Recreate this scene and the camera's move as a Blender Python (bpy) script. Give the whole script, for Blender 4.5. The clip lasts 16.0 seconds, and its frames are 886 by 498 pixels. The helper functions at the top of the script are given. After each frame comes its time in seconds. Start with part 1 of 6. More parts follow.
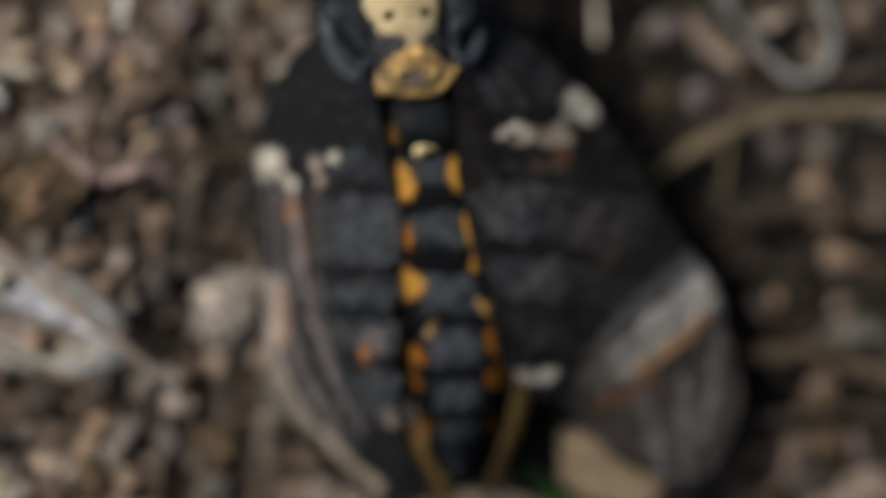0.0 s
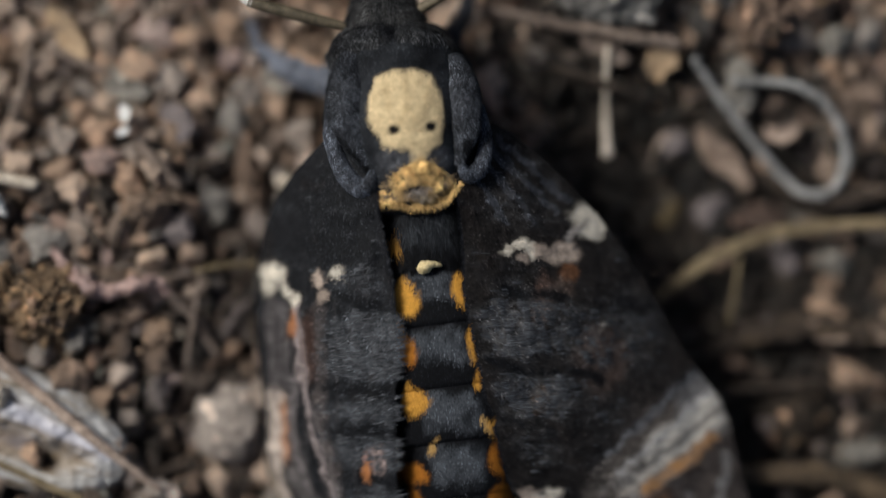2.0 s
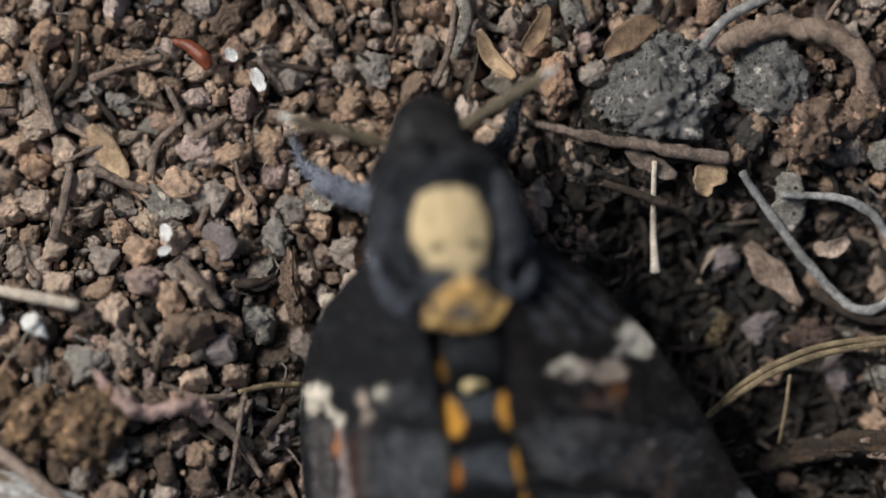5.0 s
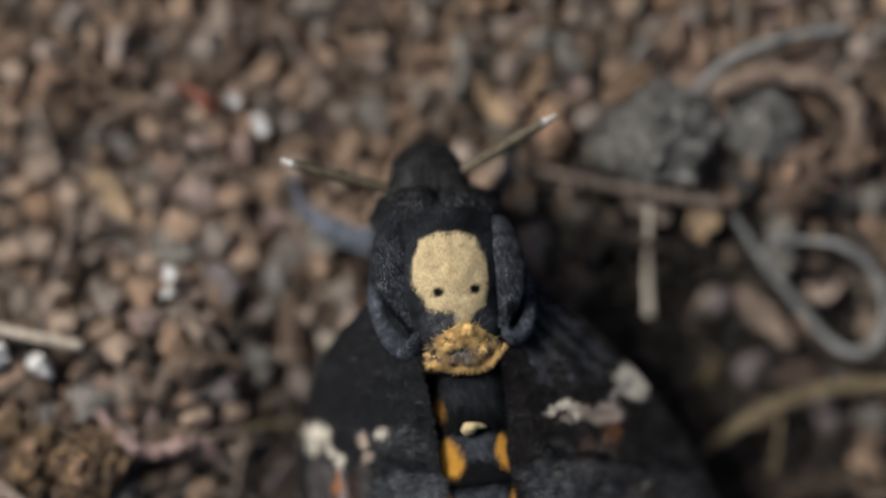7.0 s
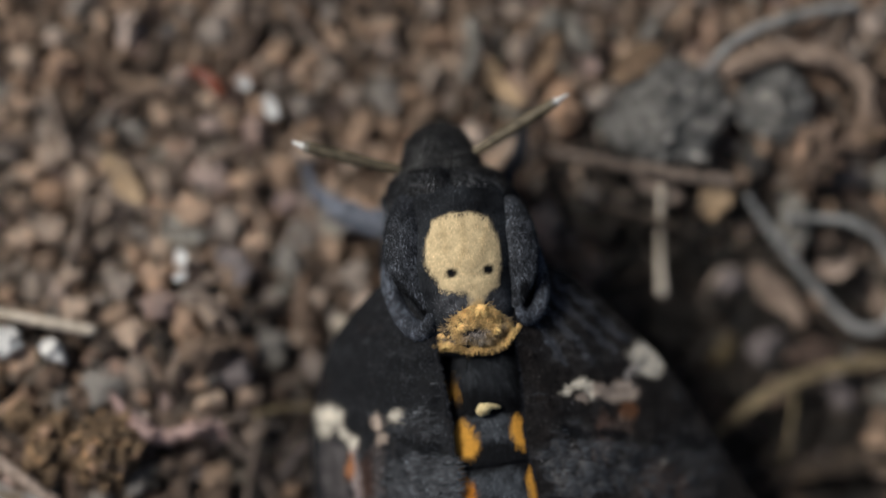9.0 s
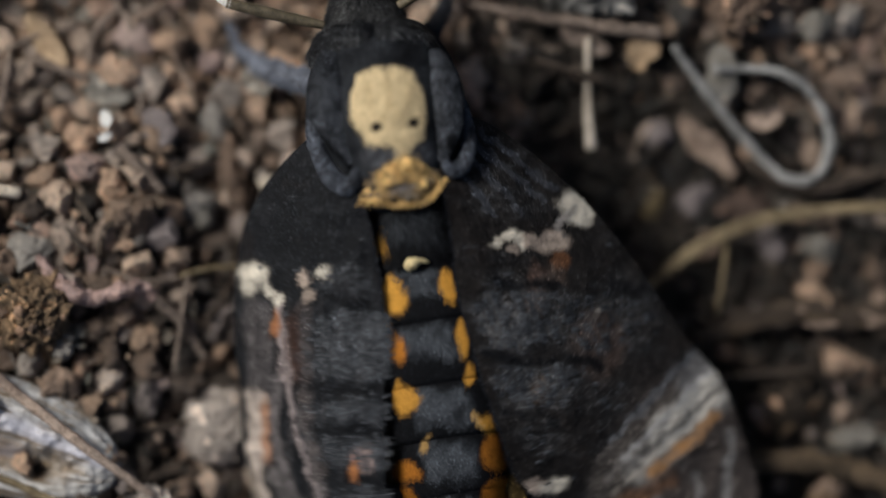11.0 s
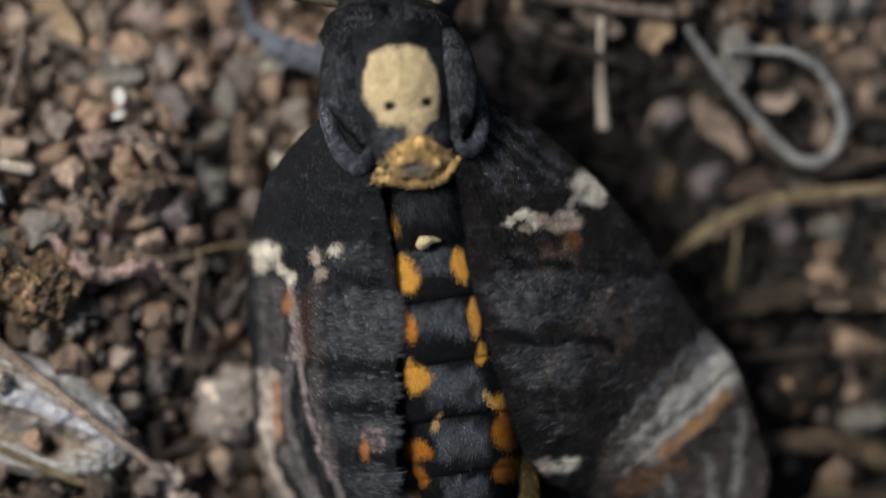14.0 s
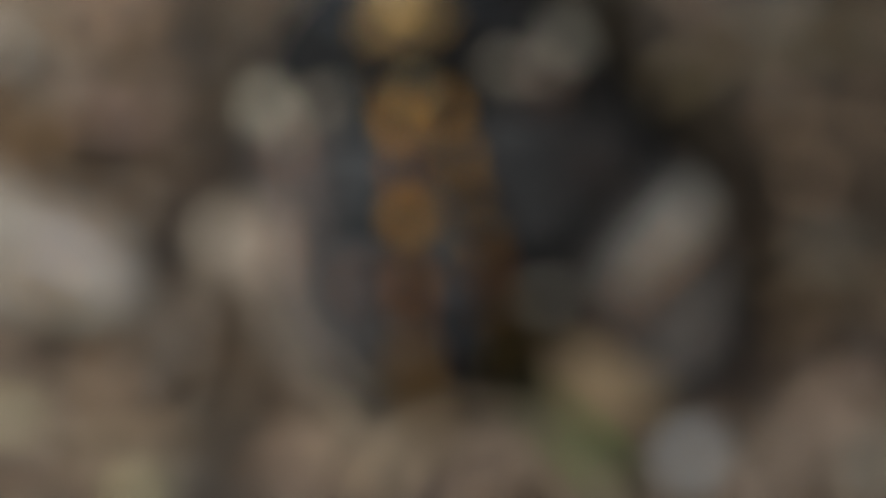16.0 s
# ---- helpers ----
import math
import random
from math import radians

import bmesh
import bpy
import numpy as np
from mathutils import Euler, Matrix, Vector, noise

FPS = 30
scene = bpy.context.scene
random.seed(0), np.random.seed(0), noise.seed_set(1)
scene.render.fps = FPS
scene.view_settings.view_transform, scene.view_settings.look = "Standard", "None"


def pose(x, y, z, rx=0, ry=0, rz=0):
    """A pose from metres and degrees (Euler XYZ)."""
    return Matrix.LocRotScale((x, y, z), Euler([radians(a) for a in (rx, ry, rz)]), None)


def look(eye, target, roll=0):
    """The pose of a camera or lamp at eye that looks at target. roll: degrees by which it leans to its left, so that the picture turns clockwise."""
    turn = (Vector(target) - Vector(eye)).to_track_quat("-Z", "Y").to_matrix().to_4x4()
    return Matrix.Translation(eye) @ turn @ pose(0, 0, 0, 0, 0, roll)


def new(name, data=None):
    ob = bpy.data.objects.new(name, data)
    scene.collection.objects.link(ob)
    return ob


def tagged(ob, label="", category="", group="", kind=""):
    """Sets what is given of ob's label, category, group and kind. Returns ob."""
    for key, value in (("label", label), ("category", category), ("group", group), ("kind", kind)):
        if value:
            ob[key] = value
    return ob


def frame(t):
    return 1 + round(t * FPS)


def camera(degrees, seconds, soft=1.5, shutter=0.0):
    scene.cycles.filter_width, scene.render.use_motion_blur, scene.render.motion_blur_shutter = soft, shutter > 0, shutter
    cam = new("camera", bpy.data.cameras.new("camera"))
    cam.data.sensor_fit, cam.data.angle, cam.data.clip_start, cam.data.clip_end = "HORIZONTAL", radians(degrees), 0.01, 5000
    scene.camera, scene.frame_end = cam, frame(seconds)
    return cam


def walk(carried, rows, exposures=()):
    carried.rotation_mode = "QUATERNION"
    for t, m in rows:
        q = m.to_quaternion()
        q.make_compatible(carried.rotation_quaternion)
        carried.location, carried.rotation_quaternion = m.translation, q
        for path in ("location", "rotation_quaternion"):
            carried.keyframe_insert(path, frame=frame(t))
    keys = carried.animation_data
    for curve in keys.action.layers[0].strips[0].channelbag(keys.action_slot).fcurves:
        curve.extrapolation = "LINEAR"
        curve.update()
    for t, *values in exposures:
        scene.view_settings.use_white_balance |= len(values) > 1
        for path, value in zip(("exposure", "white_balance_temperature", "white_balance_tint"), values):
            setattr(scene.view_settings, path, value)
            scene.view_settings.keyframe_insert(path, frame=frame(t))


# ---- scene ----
# A long macro lens, wide open; the focus stays put and the camera's distance decides what is sharp.
cam = camera(5.0, 16.0, soft=1.5, shutter=0.5)
cam.data.dof.use_dof = True
cam.data.dof.focus_distance = 1.0000
cam.data.dof.aperture_fstop = 4.0

walk(cam, [
    (0.0, pose(0.0072, -0.0077, 1.0277, 0.043, -0.003, 1.608)),
    (0.5, pose(0.0091, -0.0083, 1.0318, 0.018, 0.041, 1.719)),
    (1.0, pose(0.0079, -0.0067, 1.0225, 0.016, 0.129, 2.014)),
    (1.5, pose(0.0136, -0.0002, 1.0149, 0.057, 0.392, 2.071)),
    (2.0, pose(0.0141, 0.0038, 1.0139, 0.063, 0.438, 2.090)),
    (2.5, pose(0.0111, 0.0093, 1.0133, 0.001, 0.418, 2.170)),
    (3.0, pose(0.0081, 0.0142, 1.0134, -0.071, 0.376, 2.267)),
    (3.5, pose(0.0043, 0.0157, 1.0149, -0.076, 0.378, 1.955)),
    (4.0, pose(0.0053, 0.0140, 1.0171, 0.048, 0.445, 1.655)),
    (4.5, pose(0.0193, 0.0074, 1.0082, 0.449, 0.994, 1.624)),
    (5.0, pose(0.0222, 0.0081, 1.0013, 0.498, 1.177, 1.726)),
    (5.2, pose(0.0220, 0.0106, 1.0011, 0.471, 1.166, 1.783)),
    (7.3, pose(0.0029, 0.0216, 1.0194, -0.098, 0.080, 2.015)),
    (7.5, pose(0.0023, 0.0196, 1.0190, -0.105, 0.042, 2.056)),
    (8.0, pose(0.0021, 0.0195, 1.0183, -0.072, 0.023, 2.024)),
    (8.2, pose(0.0016, 0.0192, 1.0167, -0.042, 0.024, 1.956)),
    (10.3, pose(0.0004, 0.0045, 1.0187, 0.345, 0.011, 0.573)),
    (10.5, pose(0.0028, -0.0008, 1.0138, 0.412, 0.009, 0.669)),
    (11.0, pose(0.0109, 0.0000, 1.0112, 0.246, 0.178, 0.420)),
    (11.5, pose(0.0138, -0.0001, 1.0099, 0.170, 0.241, 0.819)),
    (12.0, pose(0.0129, 0.0002, 1.0081, 0.167, 0.365, 0.938)),
    (12.5, pose(0.0205, -0.0018, 1.0085, 0.196, 0.780, 1.009)),
    (13.0, pose(0.0157, 0.0018, 0.9995, 0.019, 0.556, 1.020)),
    (13.5, pose(0.0209, 0.0003, 1.0082, 0.096, 0.799, 0.696)),
    (14.0, pose(0.0126, -0.0020, 1.0124, 0.245, 0.342, 0.736)),
    (14.5, pose(0.0142, -0.0087, 1.0279, 0.144, 0.366, 0.463)),
    (15.0, pose(0.0061, -0.0125, 1.0451, 0.039, 0.165, 0.350)),
    (15.5, pose(0.0065, -0.0097, 1.0624, 0.001, 0.088, 0.106)),
    (16.0, pose(0.0082, -0.0138, 1.0843, -0.009, 0.019, -0.087)),
], [(0.0, -0.18, 6650, 7), (1.0, -0.17, 6600, 7), (2.0, -0.10, 6500, 9), (4.0, -0.11, 6500, 9), (5.0, 0.02, 6450, 9), (7.3, -0.14, 6500, 9), (8.2, -0.15, 6500, 9), (11.0, -0.21, 6500, 9), (13.0, -0.18, 6450, 9), (14.5, -0.04, 6650, 7), (15.0, -0.03, 6900, 4), (16.0, -0.03, 6900, 4)])

# ---- light: open shade under a bright sky, brighter from the far left ----
world = bpy.data.worlds.new("sky")
scene.world = world
world.use_nodes = True
wn = world.node_tree.nodes
sky = wn.new("ShaderNodeTexSky")
sky.sky_type, sky.sun_disc = "NISHITA", False
sky.sun_elevation, sky.sun_rotation = radians(45), radians(-60)
sky.air_density, sky.dust_density, sky.ozone_density = 1.0, 4.0, 1.0
wn["Background"].inputs["Strength"].default_value = 0.058
world.node_tree.links.new(sky.outputs[0], wn["Background"].inputs["Color"])

sun_data = bpy.data.lights.new("sun", "SUN")
sun_data.energy, sun_data.angle, sun_data.color = 3.5, radians(16), (1.0, 0.985, 0.955)
sun = new("sun", sun_data)
sun.matrix_world = look((-0.85, 0.5, 0.98), (0, 0, 0))


# ---- materials ----
def nodes_of(name):
    m = bpy.data.materials.new(name)
    m.use_nodes = True
    nt = m.node_tree
    return m, nt, nt.nodes["Principled BSDF"]


def noise_tex(nt, scale, detail=4.0, rough=0.6, coords="Object"):
    tc = nt.nodes.new("ShaderNodeTexCoord")
    n = nt.nodes.new("ShaderNodeTexNoise")
    n.inputs["Scale"].default_value = scale
    n.inputs["Detail"].default_value = detail
    n.inputs["Roughness"].default_value = rough
    nt.links.new(tc.outputs[coords], n.inputs["Vector"])
    return n


def ramp(nt, source, stops):
    r = nt.nodes.new("ShaderNodeValToRGB")
    e = r.color_ramp.elements
    while len(e) < len(stops):
        e.new(0.5)
    for k, (p, c) in zip(e, stops):
        k.position, k.color = p, (*c, 1)
    nt.links.new(source, r.inputs[0])
    return r


def mixed(nt, mode, fac, a, b):
    m = nt.nodes.new("ShaderNodeMix")
    m.data_type, m.blend_type = "RGBA", mode
    if isinstance(fac, float):
        m.inputs[0].default_value = fac
    else:
        nt.links.new(fac, m.inputs[0])
    for slot, v in ((6, a), (7, b)):
        if isinstance(v, tuple):
            m.inputs[slot].default_value = (*v, 1)
        else:
            nt.links.new(v, m.inputs[slot])
    return m.outputs[2]


def bump(nt, bsdf, source, strength, distance):
    b = nt.nodes.new("ShaderNodeBump")
    b.inputs["Strength"].default_value, b.inputs["Distance"].default_value = strength, distance
    nt.links.new(source, b.inputs["Height"])
    nt.links.new(b.outputs[0], bsdf.inputs["Normal"])


def crumb_material(name, stops, island, grain=1400.0, gloss=0.55, relief=0.0008):
    """Earthy matter: one colour a piece out of stops, mottled at two scales."""
    m, nt, bsdf = nodes_of(name)
    if island:
        pick = nt.nodes.new("ShaderNodeNewGeometry").outputs["Random Per Island"]
    else:
        pick = nt.nodes.new("ShaderNodeObjectInfo").outputs["Random"]
    base = ramp(nt, pick, stops).outputs[0]
    coarse = noise_tex(nt, grain * 0.3, 3.0)
    fine = noise_tex(nt, grain * 1.6, 8.0, 0.78)
    light = ramp(nt, coarse.outputs["Fac"], [(0.3, (0.55, 0.53, 0.52)), (0.7, (1.25, 1.2, 1.15))]).outputs[0]
    # pale speckle; the brightest stop also puts the grains' sparkle into the base colour
    speck = ramp(nt, fine.outputs["Fac"], [(0.32, (0.38, 0.36, 0.35)), (0.5, (1.0, 1.0, 1.0)), (0.66, (1.6, 1.54, 1.48)), (0.74, (2.6, 2.55, 2.5))]).outputs[0]
    c = mixed(nt, "MULTIPLY", 0.8, base, light)
    c = mixed(nt, "MULTIPLY", 0.85, c, speck)
    nt.links.new(c, bsdf.inputs["Base Color"])
    bsdf.inputs["Roughness"].default_value = gloss
    bsdf.inputs["Specular IOR Level"].default_value = 0.6
    # grains caked together: round knobs with pits between them
    cell = nt.nodes.new("ShaderNodeTexVoronoi")
    cell.inputs["Scale"].default_value = grain * 1.5
    nt.links.new(fine.inputs["Vector"].links[0].from_socket, cell.inputs["Vector"])
    knob = nt.nodes.new("ShaderNodeMath")
    knob.operation = "MULTIPLY_ADD"
    knob.inputs[1].default_value = -0.8
    nt.links.new(cell.outputs["Distance"], knob.inputs[0])
    nt.links.new(fine.outputs["Fac"], knob.inputs[2])
    bump(nt, bsdf, knob.outputs[0], 1.0, relief)
    return m


def plain_material(name, colour, colour2, scale=500.0, rough=0.8, relief=0.0002, stretch=(1, 1, 1), spec=0.4, sheen=0.0, grit=0.5, pits=0.0):
    """Two colours mixed by grain; stretch draws the grain out into fibres."""
    m, nt, bsdf = nodes_of(name)
    n = noise_tex(nt, scale, 6.0, 0.65)
    mp = nt.nodes.new("ShaderNodeMapping")
    mp.inputs["Scale"].default_value = stretch
    nt.links.new(n.inputs["Vector"].links[0].from_socket, mp.inputs["Vector"])
    nt.links.new(mp.outputs[0], n.inputs["Vector"])
    big = noise_tex(nt, scale * 0.22, 2.0)
    tiny = noise_tex(nt, scale * 3.5, 6.0, 0.75)
    c = ramp(nt, n.outputs["Fac"], [(0.32, colour), (0.66, colour2)]).outputs[0]
    shade = ramp(nt, big.outputs["Fac"], [(0.3, (0.65, 0.63, 0.61)), (0.7, (1.2, 1.18, 1.15))]).outputs[0]
    speck = ramp(nt, tiny.outputs["Fac"], [(0.34, (0.45, 0.44, 0.43)), (0.5, (1.0, 1.0, 1.0)), (0.64, (1.6, 1.58, 1.55)), (0.74, (2.8, 2.75, 2.7))]).outputs[0]
    c = mixed(nt, "MULTIPLY", 0.8, c, shade)
    c = mixed(nt, "MULTIPLY", grit, c, speck)
    if pits:
        # pits drawn in colour alone: dark spots for their shade; a few pale grains
        cell = nt.nodes.new("ShaderNodeTexVoronoi")
        cell.inputs["Scale"].default_value = pits
        nt.links.new(mp.inputs["Vector"].links[0].from_socket, cell.inputs["Vector"])
        hole = ramp(nt, cell.outputs["Distance"], [(0.18, (0.12, 0.115, 0.11)), (0.36, (1.0, 1.0, 1.0))]).outputs[0]
        split = nt.nodes.new("ShaderNodeSeparateColor")
        nt.links.new(cell.outputs["Color"], split.inputs[0])
        some = ramp(nt, split.outputs[0], [(0.42, (0.0, 0.0, 0.0)), (0.5, (1.0, 1.0, 1.0))]).outputs[0]
        pale = ramp(nt, split.outputs[1], [(0.93, (1.0, 1.0, 1.0)), (0.95, (2.6, 2.5, 2.4))]).outputs[0]
        c = mixed(nt, "MULTIPLY", some, c, hole)
        c = mixed(nt, "MULTIPLY", 1.0, c, pale)
    nt.links.new(c, bsdf.inputs["Base Color"])
    bsdf.inputs["Roughness"].default_value = rough
    bsdf.inputs["Specular IOR Level"].default_value = spec
    bsdf.inputs["Sheen Weight"].default_value = sheen
    both = nt.nodes.new("ShaderNodeMath")
    both.operation = "ADD"
    nt.links.new(n.outputs["Fac"], both.inputs[0])
    nt.links.new(tiny.outputs["Fac"], both.inputs[1])
    bump(nt, bsdf, both.outputs[0], 0.9, relief)
    return m


def tint_material(name, grain=2500.0, rough=0.75, spec=0.3, sheen=0.15, relief=0.00012, stretch=(1, 1, 1)):
    """The moth's scales: the pattern comes from the mesh's own tint, the grain of scales from noise."""
    m, nt, bsdf = nodes_of(name)
    a = nt.nodes.new("ShaderNodeAttribute")
    a.attribute_name = "tint"
    n = noise_tex(nt, grain, 5.0, 0.7)
    mp = nt.nodes.new("ShaderNodeMapping")
    mp.inputs["Scale"].default_value = stretch
    nt.links.new(n.inputs["Vector"].links[0].from_socket, mp.inputs["Vector"])
    nt.links.new(mp.outputs[0], n.inputs["Vector"])
    g = ramp(nt, n.outputs["Fac"], [(0.3, (0.45, 0.45, 0.46)), (0.55, (1.0, 1.0, 1.0)), (0.75, (1.6, 1.6, 1.62))]).outputs[0]
    nt.links.new(mixed(nt, "MULTIPLY", 0.5, a.outputs["Color"], g), bsdf.inputs["Base Color"])
    bsdf.inputs["Roughness"].default_value = rough
    bsdf.inputs["Specular IOR Level"].default_value = spec
    bsdf.inputs["Sheen Weight"].default_value = sheen
    bsdf.inputs["Sheen Roughness"].default_value = 0.5
    bump(nt, bsdf, n.outputs["Fac"], 0.7, relief)
    return m


RED_SOIL = [(0.0, (0.21, 0.15, 0.11)), (0.12, (0.44, 0.315, 0.225)), (0.3, (0.72, 0.50, 0.35)), (0.5, (0.80, 0.62, 0.475)), (0.6, (0.58, 0.47, 0.385)),
            (0.74, (0.47, 0.415, 0.37)), (0.8, (0.39, 0.375, 0.345)), (0.86, (0.68, 0.45, 0.295)), (0.94, (0.60, 0.455, 0.42)), (1.0, (0.86, 0.74, 0.62))]
MID_SOIL = [(0.0, (0.042, 0.034, 0.028)), (0.2, (0.15, 0.113, 0.087)), (0.45, (0.42, 0.295, 0.215)), (0.65, (0.52, 0.39, 0.30)),
            (0.78, (0.23, 0.21, 0.197)), (0.9, (0.40, 0.335, 0.31)), (1.0, (0.68, 0.575, 0.47))]
# Humus tones pushed near black to carry the moth's shade on the right.
SHADED_HUMUS = [(0.0, (0.013, 0.0105, 0.0085)), (0.35, (0.034, 0.026, 0.0185)), (0.6, (0.05, 0.038, 0.027)), (0.78, (0.042, 0.037, 0.031)),
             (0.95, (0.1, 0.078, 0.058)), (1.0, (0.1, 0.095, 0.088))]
M_GROUND = plain_material("dark_soil", (0.018, 0.014, 0.012), (0.055, 0.041, 0.033), 700.0, 0.95, 0.0006, spec=0.2)
M_CRUMBS = crumb_material("crumbs_joined", RED_SOIL, True)
M_CRUMB = crumb_material("crumb_single", RED_SOIL, False)
M_LOAM = crumb_material("loam_joined", MID_SOIL, True)
M_LOAM_CRUMB = crumb_material("loam_single", MID_SOIL, False)
M_SHADED_HUMUS = crumb_material("shaded_humus_joined", SHADED_HUMUS, True)
M_FIBRES = crumb_material("fibres_joined", [(0.0, (0.02, 0.016, 0.013)), (0.4, (0.05, 0.037, 0.028)), (0.7, (0.1, 0.076, 0.06)), (0.92, (0.17, 0.135, 0.105)), (1.0, (0.33, 0.28, 0.22))], True, 900.0)
M_PALE_FIBRES = crumb_material("pale_fibres_joined", [(0.0, (0.16, 0.12, 0.09)), (0.4, (0.35, 0.29, 0.23)), (0.75, (0.5, 0.45, 0.4)), (1.0, (0.66, 0.62, 0.57))], True, 1200.0, 0.5)
M_LITTER = crumb_material("litter_joined", [(0.0, (0.1, 0.08, 0.06)), (0.25, (0.26, 0.19, 0.14)), (0.45, (0.3, 0.29, 0.25)), (0.6, (0.42, 0.43, 0.38)), (0.75, (0.36, 0.255, 0.185)), (0.92, (0.18, 0.185, 0.19)), (1.0, (0.5, 0.46, 0.39))], True, 1000.0, 0.6)
# Litter toned down for the shade right of the moth.
M_SHADED_LITTER = crumb_material("shaded_litter_joined", [(0.0, (0.01, 0.008, 0.006)), (0.4, (0.025, 0.019, 0.013)), (0.7, (0.045, 0.034, 0.024)), (0.88, (0.035, 0.033, 0.028)), (1.0, (0.1, 0.079, 0.057))], True, 1000.0, 0.6)
M_GREY = plain_material("grey_stone", (0.1, 0.1, 0.098), (0.42, 0.41, 0.39), 1300.0, 0.75, 0.0011, grit=0.95, pits=1500.0)
M_RED_CLOD = plain_material("reddish_clod", (0.13, 0.085, 0.06), (0.42, 0.30, 0.225), 900.0, 0.85, 0.0009, grit=0.9, pits=1100.0)
M_BROWN_CLOD = plain_material("fibrous_clod", (0.085, 0.06, 0.038), (0.42, 0.28, 0.165), 700.0, 0.85, 0.0012, grit=0.95, pits=900.0)
M_NUGGET = plain_material("orange_brown_soil", (0.34, 0.20, 0.125), (0.55, 0.37, 0.255), 700.0, 0.9, 0.0005, grit=0.7)
M_YELLOW_CLOD = plain_material("yellowish_clod", (0.09, 0.065, 0.032), (0.34, 0.255, 0.14), 800.0, 0.9, 0.0008, grit=0.8, pits=1000.0)
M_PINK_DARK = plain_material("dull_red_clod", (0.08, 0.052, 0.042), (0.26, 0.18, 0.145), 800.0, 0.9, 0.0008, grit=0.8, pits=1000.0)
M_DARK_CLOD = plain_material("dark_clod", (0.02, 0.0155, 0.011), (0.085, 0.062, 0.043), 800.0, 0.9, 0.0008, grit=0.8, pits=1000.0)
M_PURPLE = plain_material("purple_grey_stone", (0.15, 0.125, 0.125), (0.3, 0.26, 0.255), 800.0, 0.85, 0.0003)
M_TWIG = plain_material("brown_twig", (0.14, 0.105, 0.085), (0.44, 0.35, 0.29), 900.0, 0.85, 0.0006, grit=0.8)
# Twig bark darkened to carry the shade on right-hand roots; loose rootlets share it.
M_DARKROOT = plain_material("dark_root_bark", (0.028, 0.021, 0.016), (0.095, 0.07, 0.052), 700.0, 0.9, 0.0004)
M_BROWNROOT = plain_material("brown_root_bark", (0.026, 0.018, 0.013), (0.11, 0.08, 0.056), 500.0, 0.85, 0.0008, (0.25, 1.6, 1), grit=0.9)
M_TAWNYROOT = plain_material("tawny_root_bark", (0.06, 0.042, 0.025), (0.22, 0.155, 0.095), 500.0, 0.85, 0.0008, (0.25, 1.6, 1), grit=0.9)
M_ROOT = plain_material("root_bark", (0.2, 0.14, 0.105), (0.5, 0.38, 0.3), 700.0, 0.85, 0.0006, grit=0.7)
M_TANROOT = plain_material("tan_root_bark", (0.36, 0.27, 0.19), (0.68, 0.54, 0.41), 700.0, 0.8, 0.0006, grit=0.7)
M_PINK_CLOD = plain_material("pinkish_clod", (0.34, 0.24, 0.19), (0.66, 0.51, 0.43), 800.0, 0.9, 0.0008, grit=0.8, pits=1000.0)
M_STEM = plain_material("grey_stem", (0.14, 0.14, 0.138), (0.42, 0.42, 0.41), 900.0, 0.6, 0.0002)
M_STRAW = plain_material("straw", (0.13, 0.095, 0.05), (0.33, 0.26, 0.155), 700.0, 0.6, 0.0002, (1, 1, 1))
M_PINKSTRAW = plain_material("pinkish_straw", (0.26, 0.19, 0.15), (0.58, 0.46, 0.38), 700.0, 0.7, 0.0003, grit=0.6)
M_PALE = plain_material("pale_straw", (0.5, 0.42, 0.32), (0.78, 0.7, 0.6), 700.0, 0.6, 0.0002)
M_YELLOW = plain_material("pale_yellow_stone", (0.48, 0.42, 0.25), (0.8, 0.72, 0.5), 700.0, 0.7, 0.0003)
M_WHITE = plain_material("chalk_white", (0.75, 0.74, 0.72), (0.9, 0.9, 0.88), 900.0, 0.7, 0.0002)
M_PINK = plain_material("pink_root", (0.34, 0.21, 0.17), (0.68, 0.5, 0.47), 700.0, 0.5, 0.0005, grit=0.7)
M_LEAF = plain_material("dead_leaf", (0.12, 0.075, 0.045), (0.27, 0.18, 0.11), 600.0, 0.7, 0.0002)
M_TAN = plain_material("tan_chip", (0.3, 0.2, 0.115), (0.5, 0.37, 0.24), 600.0, 0.75, 0.0002)
M_PUPA = plain_material("chestnut_shell", (0.12, 0.03, 0.015), (0.25, 0.07, 0.035), 500.0, 0.3, 0.0001)
M_LICHEN = plain_material("lichen_grey", (0.18, 0.168, 0.148), (0.46, 0.43, 0.38), 900.0, 0.9, 0.0006, grit=0.8, pits=1200.0)
M_CRUST = plain_material("fibrous_crust", (0.30, 0.26, 0.23), (0.57, 0.50, 0.445), 900.0, 0.9, 0.0004, grit=0.6, pits=1200.0)
M_CREAM = plain_material("cream_tuft", (0.5, 0.4, 0.2), (0.72, 0.6, 0.34), 1500.0, 0.8, 0.0002)
M_GREEN = plain_material("green_blade", (0.06, 0.16, 0.03), (0.14, 0.32, 0.07), 500.0, 0.5, 0.0001)
M_BLUE = plain_material("bluish_white_stone", (0.42, 0.44, 0.5), (0.66, 0.68, 0.74), 600.0, 0.6, 0.0002)
M_FUR = tint_material("moth_fur", 2600.0, 0.85, 0.08, 0.0)
M_HAIR = tint_material("moth_hair", 900.0, 0.55, 0.06, 0.0)
M_SCALES = tint_material("wing_scales", 2200.0, 0.75, 0.08, 0.0, stretch=(0.5, 1.6, 1))
